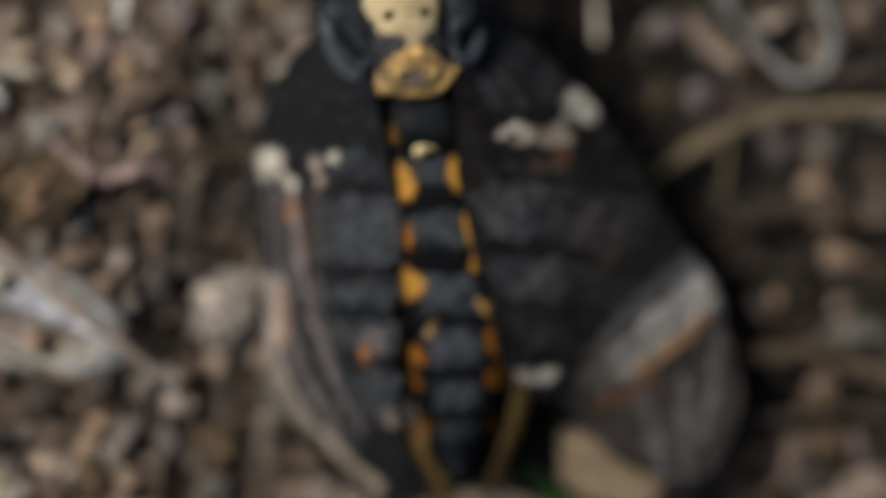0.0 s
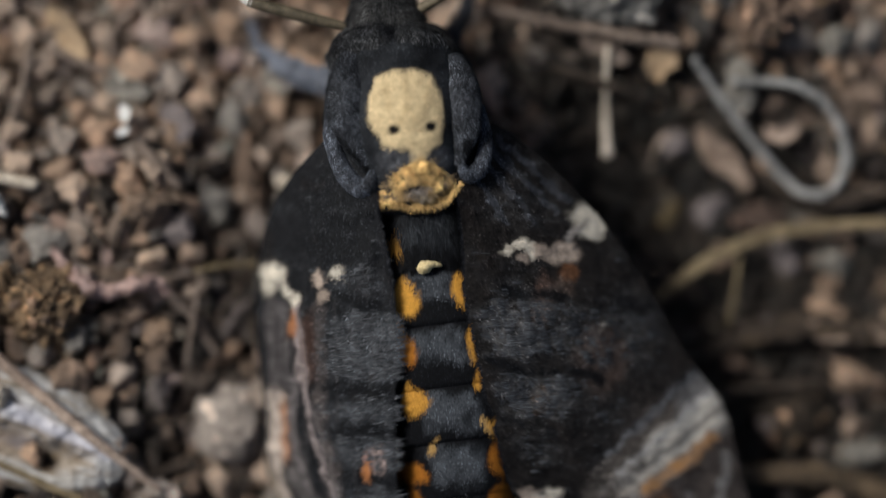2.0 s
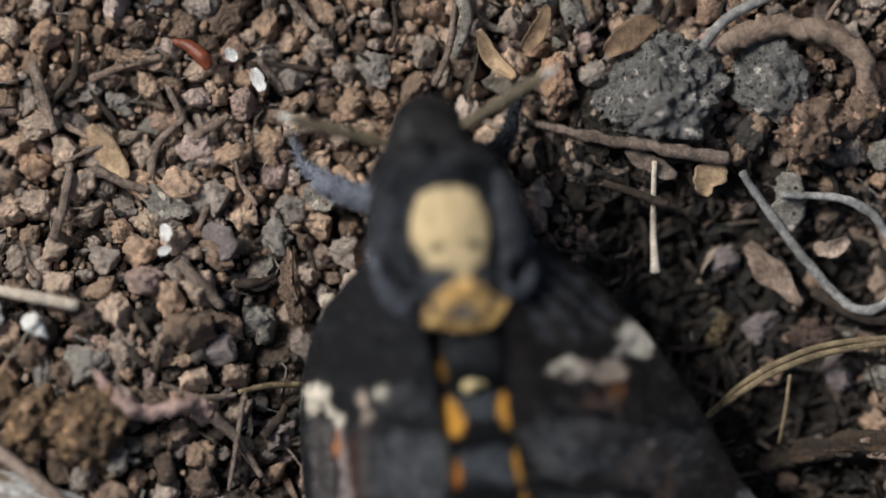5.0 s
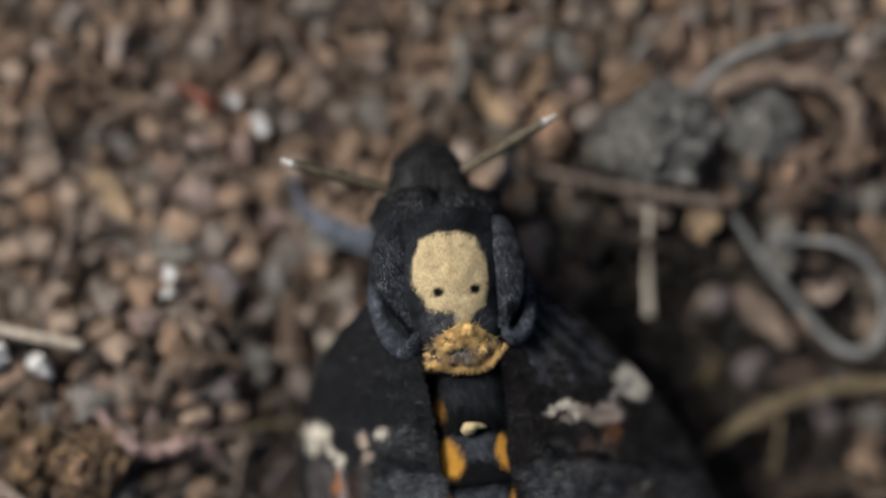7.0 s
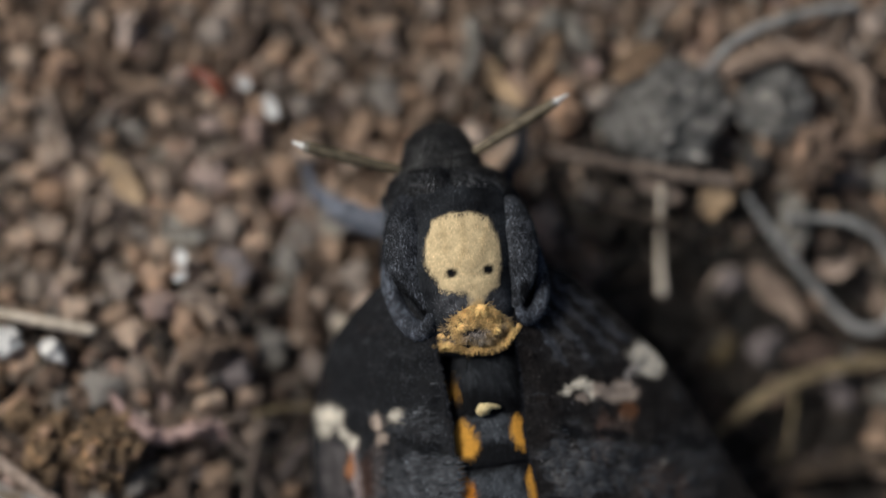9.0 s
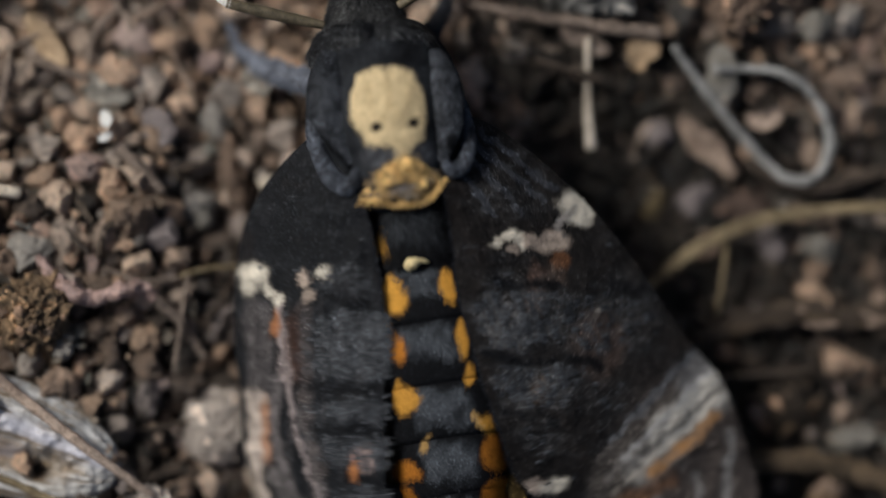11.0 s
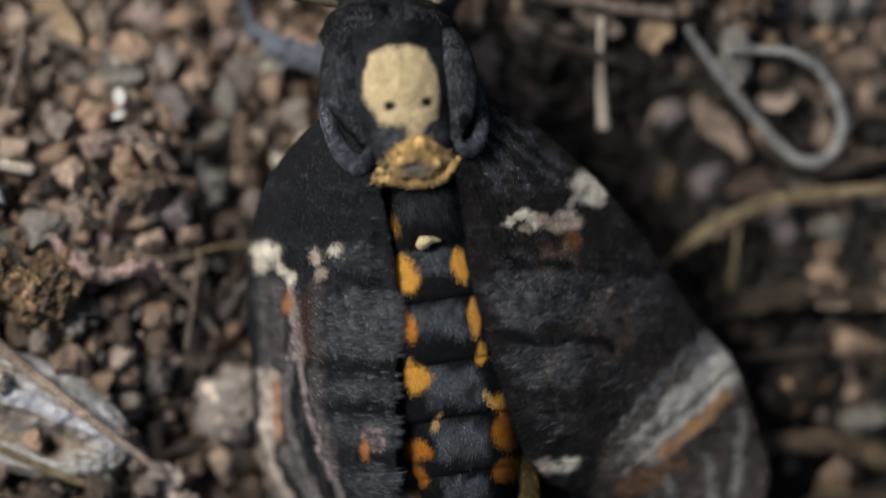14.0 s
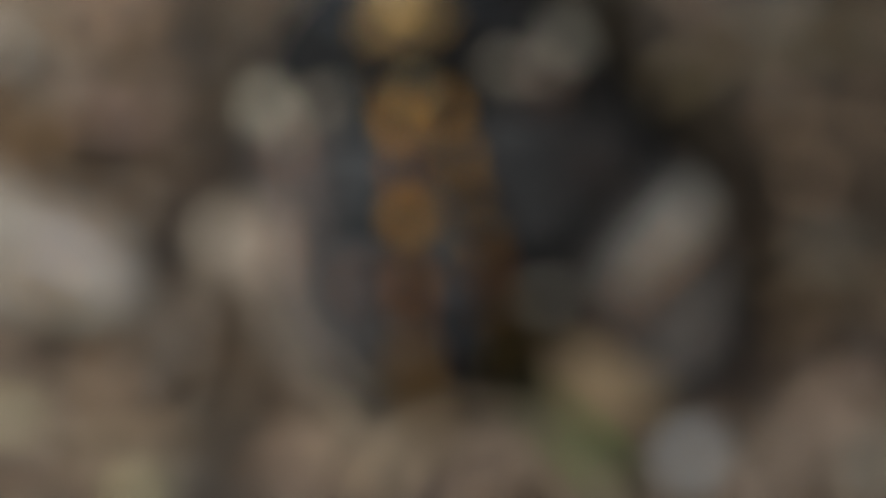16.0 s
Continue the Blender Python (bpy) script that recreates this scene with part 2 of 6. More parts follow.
M_TINTED_HUSK = tint_material("papery_husk", 1500.0, 0.38, 0.5, 0.0, 0.0002)
M_DARKLEG = plain_material("dark_leg_bristle", (0.01, 0.011, 0.013), (0.05, 0.053, 0.062), 1600.0, 0.8, 0.0003)
M_ANTENNA = plain_material("antenna_horn", (0.05, 0.042, 0.025), (0.16, 0.13, 0.085), 1200.0, 0.5, 0.0001)
M_LEG = plain_material("leg_bristle", (0.03, 0.033, 0.042), (0.16, 0.17, 0.2), 1600.0, 0.7, 0.0003)


# ---- building blocks; plan numbers are in millimetres ----
MM = 0.001
rng = np.random.default_rng(7)


def mesh_of(name, geo, material, tint=None, smooth=True):
    verts, faces = geo
    me = bpy.data.meshes.new(name)
    me.from_pydata((np.asarray(verts, float) * MM).tolist(), [], [tuple(int(i) for i in f) for f in faces])
    if smooth:
        me.polygons.foreach_set("use_smooth", np.ones(len(me.polygons), bool))
    if tint is not None:
        at = me.attributes.new("tint", "FLOAT_COLOR", "POINT")
        at.data.foreach_set("color", np.c_[np.clip(tint, 0, 1), np.ones(len(tint))].astype(np.float32).ravel())
    me.materials.append(material)
    me.update()
    return me


def part(name, geo, material, parent, label="", at=(0, 0, 0), tint=None, smooth=True, base=(0, 0, 0)):
    """One mesh under a thing or part; geo is in the plan, at is the pivot in the plan, base the parent's place in the plan."""
    verts = np.asarray(geo[0], float) - np.array(at)
    ob = new(name, mesh_of(name, (verts, geo[1]), material, tint, smooth))
    ob.parent = parent
    ob.location = [(a - b) * MM for a, b in zip(at, base)]
    return tagged(ob, label)


def thing(name, geo, material, label, category, group="", kind="", at=None, smooth=True):
    verts = np.asarray(geo[0], float)
    if at is None:
        at = (verts[:, 0].mean(), verts[:, 1].mean(), verts[:, 2].min())
    ob = new(name, mesh_of(name, (verts - np.array(at), geo[1]), material, None, smooth))
    ob.location = [a * MM for a in at]
    return tagged(ob, label, category, group, kind)


def fbm(p, scale, octaves=3):
    """Smooth noise at rows of p (millimetres), about -1 to 1."""
    return np.array([noise.fractal(Vector(q) * scale, 1.0, 2.0, octaves) for q in p])


def spline(ctrl, n):
    """Points along a Catmull-Rom curve through the rows of ctrl."""
    c = np.asarray(ctrl, float)
    c = np.vstack([2 * c[0] - c[1], c, 2 * c[-1] - c[-2]])
    t = np.linspace(0, len(c) - 3 - 1e-9, n)
    k = t.astype(int)
    u = (t - k)[:, None]
    a, b, d, e = c[k], c[k + 1], c[k + 2], c[k + 3]
    return 0.5 * (2 * b + (d - a) * u + (2 * a - 5 * b + 4 * d - e) * u**2 + (3 * b - a - 3 * d + e) * u**3)


def grid_faces(nu, nv, closed=False):
    i, j = np.meshgrid(np.arange(nu - 1), np.arange(nv if closed else nv - 1), indexing="ij")
    j2 = (j + 1) % nv
    return np.stack([i * nv + j, i * nv + j2, (i + 1) * nv + j2, (i + 1) * nv + j], -1).reshape(-1, 4).tolist()


def outward(v, f):
    """Faces turned so that a closed mesh's normals point out."""
    v = np.asarray(v, float)
    m = v - v.mean(0)
    volume = sum(np.dot(m[q[0]], np.cross(m[q[i]], m[q[i + 1]])) for q in f for i in range(1, len(q) - 1))
    return (v, f) if volume > 0 else (v, [tuple(q)[::-1] for q in f])


def tube(ctrl, radii, seg=8, per=7, rough=0.0, flat=1.0, seed=0, knots=0.9):
    """A rod along a curve; radii follow the control points, flat squeezes it upright, rough makes it knobbly."""
    n = max(6, per * (len(ctrl) - 1))
    p = spline(ctrl, n)
    r = np.interp(np.linspace(0, 1, n), np.linspace(0, 1, len(radii)), radii)
    d = np.gradient(p, axis=0)
    d /= np.linalg.norm(d, axis=1)[:, None] + 1e-9
    side = np.cross(d, (0, 0, 1.0))
    side /= np.linalg.norm(side, axis=1)[:, None] + 1e-9
    up = np.cross(side, d)
    a = np.linspace(0, 2 * np.pi, seg, endpoint=False)
    v = p[:, None] + (r[:, None, None]) * (np.cos(a)[None, :, None] * side[:, None] + flat * np.sin(a)[None, :, None] * up[:, None])
    v = v.reshape(-1, 3)
    if rough:
        v = v + (fbm(v + seed * 13.7, knots, 3) * rough)[:, None] * np.repeat(np.ones(n), seg)[:, None] * (v - np.repeat(p, seg, 0))
    f = grid_faces(n, seg, True)
    v = np.vstack([v, p[0] - d[0] * r[0] * 0.4, p[-1] + d[-1] * r[-1] * 0.4])
    f += [(j, n * seg, (j + 1) % seg) for j in range(seg)]
    f += [((n - 1) * seg + j, (n - 1) * seg + (j + 1) % seg, n * seg + 1) for j in range(seg)]
    return outward(v, f) if seg > 6 else (v, f)


def joined(*geos):
    v, f, k = [], [], 0
    for a, b in geos:
        v.append(np.asarray(a))
        f += [tuple(i + k for i in q) for q in b]
        k += len(a)
    return np.vstack(v), f


def thick(g, depth):
    """A sheet of points g (nu, nv, 3) given thickness downwards, closed round its edge."""
    nu, nv = g.shape[:2]
    top, low = g.reshape(-1, 3), g.reshape(-1, 3) - np.array([0, 0, depth])
    f = grid_faces(nu, nv)
    n = nu * nv
    out = f + [(d + n, c + n, b + n, a + n) for a, b, c, d in f]
    rim = [j for j in range(nv)] + [i * nv + nv - 1 for i in range(1, nu)] + [(nu - 1) * nv + j for j in range(nv - 2, -1, -1)] + [i * nv for i in range(nu - 2, 0, -1)]
    out += [(a, a + n, b + n, b) for a, b in zip(rim, rim[1:] + rim[:1])]
    return np.vstack([top, low]), out


def ball(sub):
    bm = bmesh.new()
    bmesh.ops.create_icosphere(bm, subdivisions=sub, radius=1.0)
    v = np.array([q.co[:] for q in bm.verts])
    f = [tuple(q.index for q in p.verts) for p in bm.faces]
    bm.free()
    return v, f


def lump(seed, sub=3, rough=0.35, fine=0.12, squash=(1, 1, 1), hard=0.0, grains=0.0, per=2.6, flats=5):
    """A crumb or stone of about radius 1: dented, with flats; grains heaps it up out of small knobs."""
    v, f = ball(sub)
    r = np.random.default_rng(seed)
    s = v + seed * 3.1
    v = v * (1 + rough * fbm(s, 0.9, 2))[:, None]
    for _ in range(flats):
        n = r.normal(size=3)
        n /= np.linalg.norm(n)
        over = v @ n - r.uniform(0.5, 0.85)
        v = v - np.maximum(over, 0)[:, None] * n * 0.9
    d = 1 + fine * fbm(s, 3.4, 3)
    if hard:
        d = d + hard * fbm(s, 9.0, 3)
    if grains:
        knob = np.array([noise.voronoi(Vector(q) * per)[0][0] for q in s])
        small = np.array([noise.voronoi(Vector(q) * per * 2.3)[0][0] for q in s])
        d = d + grains * (0.45 - knob) + grains * 0.4 * (0.45 - small)
    return v * d[:, None] * np.array(squash), f


def turns(n, gen):
    """n random rotations."""
    q = gen.normal(size=(n, 4))
    q /= np.linalg.norm(q, axis=1)[:, None]
    w, x, y, z = q.T
    return np.stack([np.stack([1 - 2 * (y * y + z * z), 2 * (x * y - z * w), 2 * (x * z + y * w)], -1),
                     np.stack([2 * (x * y + z * w), 1 - 2 * (x * x + z * z), 2 * (y * z - x * w)], -1),
                     np.stack([2 * (x * z - y * w), 2 * (y * z + x * w), 1 - 2 * (x * x + y * y)], -1)], -2)


def smooth_step(a, b, x):
    t = np.clip((np.asarray(x, float) - a) / (b - a), 0, 1)
    return t * t * (3 - 2 * t)


def spot(x, y, cx, cy, rx, ry, turn=0.0, soft=0.25, taper=0.0):
    """1 inside an ellipse, 0 outside, with a soft rim; taper narrows its upper end."""
    c, s = math.cos(radians(turn)), math.sin(radians(turn))
    u, v = (x - cx) * c + (y - cy) * s, -(x - cx) * s + (y - cy) * c
    return 1 - smooth_step(1 - soft, 1 + soft, np.sqrt((u / (rx * np.clip(1 - taper * v / ry, 0.1, 2))) ** 2 + (v / ry) ** 2))


def streak(x, y, ax, ay, bx, by, wide, soft=0.4):
    """1 along a line from a to b, fading at its width."""
    dx, dy = bx - ax, by - ay
    t = np.clip(((x - ax) * dx + (y - ay) * dy) / (dx * dx + dy * dy), 0, 1)
    return 1 - smooth_step(1 - soft, 1 + soft, np.hypot(x - ax - t * dx, y - ay - t * dy) / wide)


def lay(base, mask, colour):
    return base + (np.asarray(colour) - base) * np.clip(mask, 0, 1)[:, None]


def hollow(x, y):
    """1 in the small hollow between the husk and the crusty pebble, its shade deepened by darker soil."""
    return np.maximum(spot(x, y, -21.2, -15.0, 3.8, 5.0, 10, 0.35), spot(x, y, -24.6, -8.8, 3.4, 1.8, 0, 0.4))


def level(x, y):
    """The soil's own height: a low hump beside the left wing, a hollow beside the right one."""
    x, y = np.asarray(x, float), np.asarray(y, float)
    h = -2.1 + 0.45 * np.sin(x * 0.11 + 1.0) * np.cos(y * 0.13) + 0.25 * np.sin(x * 0.31 + y * 0.27) + 0.55 * np.sin(0.83 * x + 0.45 * y) * np.sin(0.7 * y - 0.42 * x + 1.0)
    h = h + 5.8 * smooth_step(-12, -25, x) * (1 - smooth_step(6, 25, y)) + 1.0 * smooth_step(-8, -24, x) * smooth_step(8, 26, y)
    h = h - 3.6 * smooth_step(10, 26, x) * (1 - smooth_step(16, 30, y))
    h = h - 2.2 * hollow(x, y)
    return h * (1 - smooth_step(80, 140, np.hypot(x, y)))


# ---- the ground ----
def ground():
    fine = np.arange(-90, 90.1, 1.5)
    far = np.array([100, 120, 150, 200, 300, 500, 1000, 3000, 10000, 40000])
    c = np.r_[-far[::-1], fine, far]
    x, y = np.meshgrid(c, c, indexing="ij")
    z = level(x, y)
    near = np.hypot(x, y) < 120
    p = np.c_[x.ravel(), y.ravel(), np.zeros(x.size)]
    rough = np.zeros(x.size)
    k = near.ravel()
    rough[k] = 0.5 * fbm(p[k], 0.35, 3)
    v = np.c_[x.ravel(), y.ravel(), z.ravel() + rough]
    ob = new("ground", mesh_of("ground", (v, grid_faces(len(c), len(c))), M_GROUND))
    return tagged(ob, "dark brown crumbly soil reaching away on all sides", "ground", kind="structure")


ground()

# Places kept free of loose crumbs, as x, y, radius: the larger stones and clods.
STONES = [(22.3, 33.0, 6.2), (33.6, 33.5, 3.6), (42.2, 31.6, 2.4), (37.2, 29.0, 3.6), (12.2, 32.9, 2.3), (-33.2, -2.6, 3.8), (-20.2, 5.5, 2.0), (-14.5, -13.4, 3.4)]


def sown(count, r_small, r_large, power, seed, inside):
    """Round spots of falling size that hardly overlap, as rows of x, y, radius."""
    gen = np.random.default_rng(seed)
    cell, spots, table = 4.0, [], {}
    for x, y, r in STONES:
        for i in range(int((x - r) // cell), int((x + r) // cell) + 1):
            for j in range(int((y - r) // cell), int((y + r) // cell) + 1):
                table.setdefault((i, j), []).append((x, y, r * 0.85))
    radii = np.sort(r_small + (r_large - r_small) * gen.random(count) ** power)[::-1]
    for r in radii:
        for _ in range(12):
            x, y = gen.uniform(-55, 61), gen.uniform(-51, 51)
            if gen.random() > inside(x, y, r):
                continue
            i, j = int(x // cell), int(y // cell)
            near = [q for a in (-1, 0, 1) for b in (-1, 0, 1) for q in table.get((i + a, j + b), ())]
            if all((x - a) ** 2 + (y - b) ** 2 > (0.8 * (r + c)) ** 2 for a, b, c in near):
                spots.append((x, y, r))
                table.setdefault((i, j), []).append((x, y, r))
                break
    return np.array(spots)


def scattered(spots, protos, seed, lift=0.1):
    """Many lumps as one joined mesh."""
    gen = np.random.default_rng(seed)
    rot = turns(len(spots), gen)
    vs, fs, k = [], [], 0
    for (x, y, r), m in zip(spots, rot):
        v, f = (LARGE if r > 0.6 else protos)[gen.integers(16)]
        s = r * gen.uniform(0.7, 1.3, 3)
        q = (v * s) @ m.T + (x, y, level(x, y) + r * lift + gen.uniform(0, 1.5) * min(1.0, 0.9 / r))
        vs.append(q)
        fs.append(np.asarray(f) + k)
        k += len(v)
    return np.vstack(vs), np.vstack(fs).tolist()


# 1 right of the moth, where darker soil and litter stand in for its shade.
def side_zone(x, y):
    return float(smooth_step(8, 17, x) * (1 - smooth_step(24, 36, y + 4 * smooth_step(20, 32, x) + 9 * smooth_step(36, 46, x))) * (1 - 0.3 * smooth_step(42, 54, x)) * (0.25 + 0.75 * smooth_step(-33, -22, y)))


SMALL = [lump(100 + k, 2, 0.65, 0.3, hard=0.12, flats=4) for k in range(16)]
LARGE = [lump(200 + k, 3, 0.55, 0.2, hard=0.1, grains=0.24 if k % 4 else 0.1, flats=5) for k in range(16)]
CRAGGY = [lump(400 + k, 4, 0.55, 0.16, hard=0.09, grains=0.28 if k % 4 else 0.12, per=2.2 + 0.1 * k, flats=5) for k in range(16)]


def crumbs():
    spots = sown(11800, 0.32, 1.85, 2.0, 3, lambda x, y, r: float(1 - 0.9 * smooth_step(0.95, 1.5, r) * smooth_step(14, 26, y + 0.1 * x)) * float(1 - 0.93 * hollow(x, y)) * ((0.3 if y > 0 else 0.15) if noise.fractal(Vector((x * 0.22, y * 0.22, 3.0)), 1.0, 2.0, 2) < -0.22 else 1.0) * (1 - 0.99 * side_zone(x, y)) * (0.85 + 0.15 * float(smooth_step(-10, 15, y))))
    order = [k for k, (x, y, r) in enumerate(spots) if r > 0.9 and -42 < x < 50 and -38 < y < 40][:290]
    rest = np.delete(spots, order, 0)
    gen = np.random.default_rng(6)
    loamy = lambda p: gen.random(len(p)) > 0.4 + 0.6 * smooth_step(2, 27, p[:, 1] - 0.15 * p[:, 0])
    dull = loamy(rest)
    tagged(new("soil_crumbs", mesh_of("soil_crumbs", scattered(rest[~dull], SMALL, 5), M_CRUMBS)), "loose reddish-brown soil crumbs covering the ground", "soil", kind="stuff")
    tagged(new("loam_crumbs", mesh_of("loam_crumbs", scattered(rest[dull], SMALL, 8), M_LOAM)), "loose grey-brown loam crumbs covering the ground", "soil", kind="stuff")
    meshes = [mesh_of("soil_crumb", g, M_CRUMB) for g in CRAGGY]
    loam_meshes = [mesh_of("loam_crumb", g, M_LOAM_CRUMB) for g in CRAGGY]
    for k, m in zip(order, turns(len(order), gen)):
        x, y, r = spots[k]
        loam = bool(loamy(spots[k : k + 1])[0])
        ob = new("soil_crumb", (loam_meshes if loam else meshes)[gen.integers(16)])
        ob.matrix_world = Matrix.LocRotScale(Vector((x, y, float(level(x, y)) + r * 0.25 + gen.uniform(0.2, 1.2))) * MM, Matrix(m.tolist()).to_quaternion(), Vector(r * gen.uniform(0.75, 1.25, 3)))
        tagged(ob, "rough grey-brown loam crumb lying among others" if loam else "rough reddish-brown soil crumb lying among others", "soil crumb", "soil crumbs")
    # near-black crumbs take over where the shade is put into the soil colour
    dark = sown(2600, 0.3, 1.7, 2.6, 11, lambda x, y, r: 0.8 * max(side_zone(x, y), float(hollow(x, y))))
    tagged(new("humus_crumbs", mesh_of("humus_crumbs", scattered(dark, SMALL, 12, 0.1), M_SHADED_HUMUS)), "humus crumbs toned dark for the shade in the hollows", "humus", kind="stuff")


def debris():
    """Rootlets, bark shreds and stalk bits mixed into the soil."""
    gen = np.random.default_rng(21)
    geos = []
    while len(geos) < 1900:
        x, y = gen.uniform(-60, 64), gen.uniform(-56, 58)
        z = side_zone(x, y)
        if gen.random() > 0.35 + 0.65 * z:
            continue
        a = gen.normal(0.1, 0.7) if z > 0.4 else gen.uniform(0, np.pi)
        n = gen.uniform(1.2, 5.0) * (1 + 1.1 * z)
        r = gen.uniform(0.07, 0.3) * (1 + 0.5 * z)
        d = np.array([np.cos(a), np.sin(a)])
        w = np.array([-d[1], d[0]]) * gen.normal(0, 0.12) * n
        h = float(level(x, y)) + gen.uniform(0.6, 1.7)
        tilt = gen.normal(0, 0.14) * n
        c = [(x - d[0] * n / 2, y - d[1] * n / 2, h - tilt), (x + w[0], y + w[1], h + 0.1), (x + d[0] * n / 2, y + d[1] * n / 2, h + tilt)]
        geos.append(tube(c, [r, r * 1.1, r * 0.5], 5, 3, 0.25, gen.uniform(0.4, 1.0), len(geos)))
    v, f = joined(*geos)
    tagged(new("plant_debris", mesh_of("plant_debris", (v, f), M_FIBRES)), "brown rootlets and stalk shreds mixed into the soil", "plant debris", kind="stuff")


def grit():
    """The finest grains, lying on and between the crumbs."""
    gen = np.random.default_rng(31)
    protos = [lump(300 + k, 1, 0.5, 0.3) for k in range(16)]
    spots = np.c_[gen.uniform(-55, 61, 15000), gen.uniform(-51, 51, 15000), 0.13 + 0.34 * gen.random(15000) ** 2]
    rot = turns(len(spots), gen)
    vs, fs, k = [], [], 0
    for (x, y, r), m, h in zip(spots, rot, gen.uniform(0.0, 1.2, len(spots))):
        v, f = protos[gen.integers(16)]
        vs.append((v * r * gen.uniform(0.7, 1.4, 3)) @ m.T + (x, y, level(x, y) + h))
        fs.append(np.asarray(f) + k)
        k += len(v)
    # only dark grains where the soil colour carries the shade
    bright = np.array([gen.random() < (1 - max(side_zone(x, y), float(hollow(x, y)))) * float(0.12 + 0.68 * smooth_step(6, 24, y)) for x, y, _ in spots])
    for name, keep, material, label in (("soil_grit", ~bright, M_SHADED_HUMUS, "fine dark brown soil grit between the crumbs"), ("fine_crumbs", bright, M_CRUMBS, "fine reddish-brown soil grains between the crumbs")):
        k, v, f = 0, [], []
        for i in np.flatnonzero(keep):
            v.append(vs[i])
            f.append(fs[i] - fs[i].min() + k)
            k += len(vs[i])
        tagged(new(name, mesh_of(name, (np.vstack(v), np.vstack(f).tolist()), material)), label, "soil", kind="stuff")


def scraps(count, seed, inside, lift):
    """Torn, curled bits of leaf and bark lying at all angles, as one mesh."""
    gen = np.random.default_rng(seed)
    u, w = np.linspace(-1, 1, 6), np.linspace(-1, 1, 4)
    geos = []
    while len(geos) < count:
        x, y = gen.uniform(-60, 64), gen.uniform(-56, 58)
        if gen.random() > inside(x, y):
            continue
        long, wide = gen.uniform(0.7, 2.4) * gen.uniform(0.8, 1.3), gen.uniform(0.3, 1.0)
        half = wide * (1 - 0.75 * np.abs(u) ** gen.uniform(1.5, 4)) * gen.uniform(0.6, 1.25, 6)
        g = np.zeros((6, 4, 3))
        g[..., 0] = (long * u)[:, None] + gen.normal(0, 0.12, (6, 4))
        g[..., 1] = half[:, None] * w[None] + (gen.normal(0, 0.25) * long * u**2)[:, None]
        g[..., 2] = gen.normal(0, 0.5) * wide * w[None] ** 2 + (gen.normal(0, 0.25) * long * u**2)[:, None] + gen.normal(0, 0.06, (6, 4))
        v, f = thick(g, gen.uniform(0.08, 0.3))
        yaw, tilt, roll = gen.uniform(0, 2 * np.pi), gen.normal(0, 0.35), gen.normal(0, 0.5)
        m = np.array(Matrix.Rotation(yaw, 3, "Z") @ Matrix.Rotation(tilt, 3, "Y") @ Matrix.Rotation(roll, 3, "X"))
        geos.append((v @ m.T + (x, y, float(level(x, y)) + gen.uniform(0.5, 1.0) * lift), f))
    return joined(*geos)


def litter():
    clear = lambda x, y: 0.0 if any((x - a) ** 2 + (y - b) ** 2 < (0.9 * r) ** 2 for a, b, r in STONES) else 1.0
    light = scraps(560, 61, lambda x, y: clear(x, y) * (1 - side_zone(x, y)) * float(1 - 0.8 * hollow(x, y)) * (0.2 + 0.8 * float(1 - smooth_step(-6, 16, y - 0.1 * x))), 2.3)
    tagged(new("leaf_litter", mesh_of("leaf_litter", light, M_LITTER, smooth=False)), "torn grey-green and brown scraps of leaf and bark among the crumbs", "leaf litter", kind="stuff")
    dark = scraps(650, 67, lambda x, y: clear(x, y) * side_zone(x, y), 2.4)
    tagged(new("humus_litter", mesh_of("humus_litter", dark, M_SHADED_LITTER, smooth=False)), "leaf and bark scraps in the hollow, toned dark for the moth's shade", "leaf litter", kind="stuff")


def fibres():
    """Pale hair-thin rootlets caught on the crumbs."""
    gen = np.random.default_rng(91)
    geos = []
    for k in range(420):
        x, y, a, n = gen.uniform(-56, 60), gen.uniform(-50, 52), gen.uniform(0, np.pi), gen.uniform(1.0, 4.5)
        if any((x - p) ** 2 + (y - q) ** 2 < r * r for p, q, r in STONES):
            continue
        d, w = np.array([np.cos(a), np.sin(a)]) * n / 2, np.array([-np.sin(a), np.cos(a)]) * gen.normal(0, 0.3) * n
        h = float(level(x, y)) + gen.uniform(1.2, 2.6)
        r = gen.uniform(0.05, 0.13)
        geos.append(tube([(x - d[0], y - d[1], h - gen.uniform(0, 0.8)), (x + w[0] * 0.6 - d[0] * 0.3, y + w[1] * 0.6 - d[1] * 0.3, h), (x + w[0] + d[0] * 0.4, y + w[1] + d[1] * 0.4, h + 0.2), (x + d[0], y + d[1], h - gen.uniform(0, 1.0))], [r, r, r, r * 0.5], 5, 3))
    tagged(new("root_hairs", mesh_of("root_hairs", joined(*geos), M_PALE_FIBRES)), "pale hair-thin rootlets caught on the soil crumbs", "rootlets", kind="stuff")


crumbs()
fibres()
grit()
debris()
litter()


# ---- loose things on the soil ----
M_BITS = (M_RED_CLOD, M_BROWN_CLOD, M_NUGGET, M_DARK_CLOD)


def rest(ctrl, lift=1.5):
    """Control points x, y (and lift) brought to the height of the crumbs' tops."""
    return [(p[0], p[1], float(level(p[0], p[1])) + (p[2] if len(p) > 2 else lift) + 1.3 + 1.0 * side_zone(p[0], p[1])) for p in ctrl]


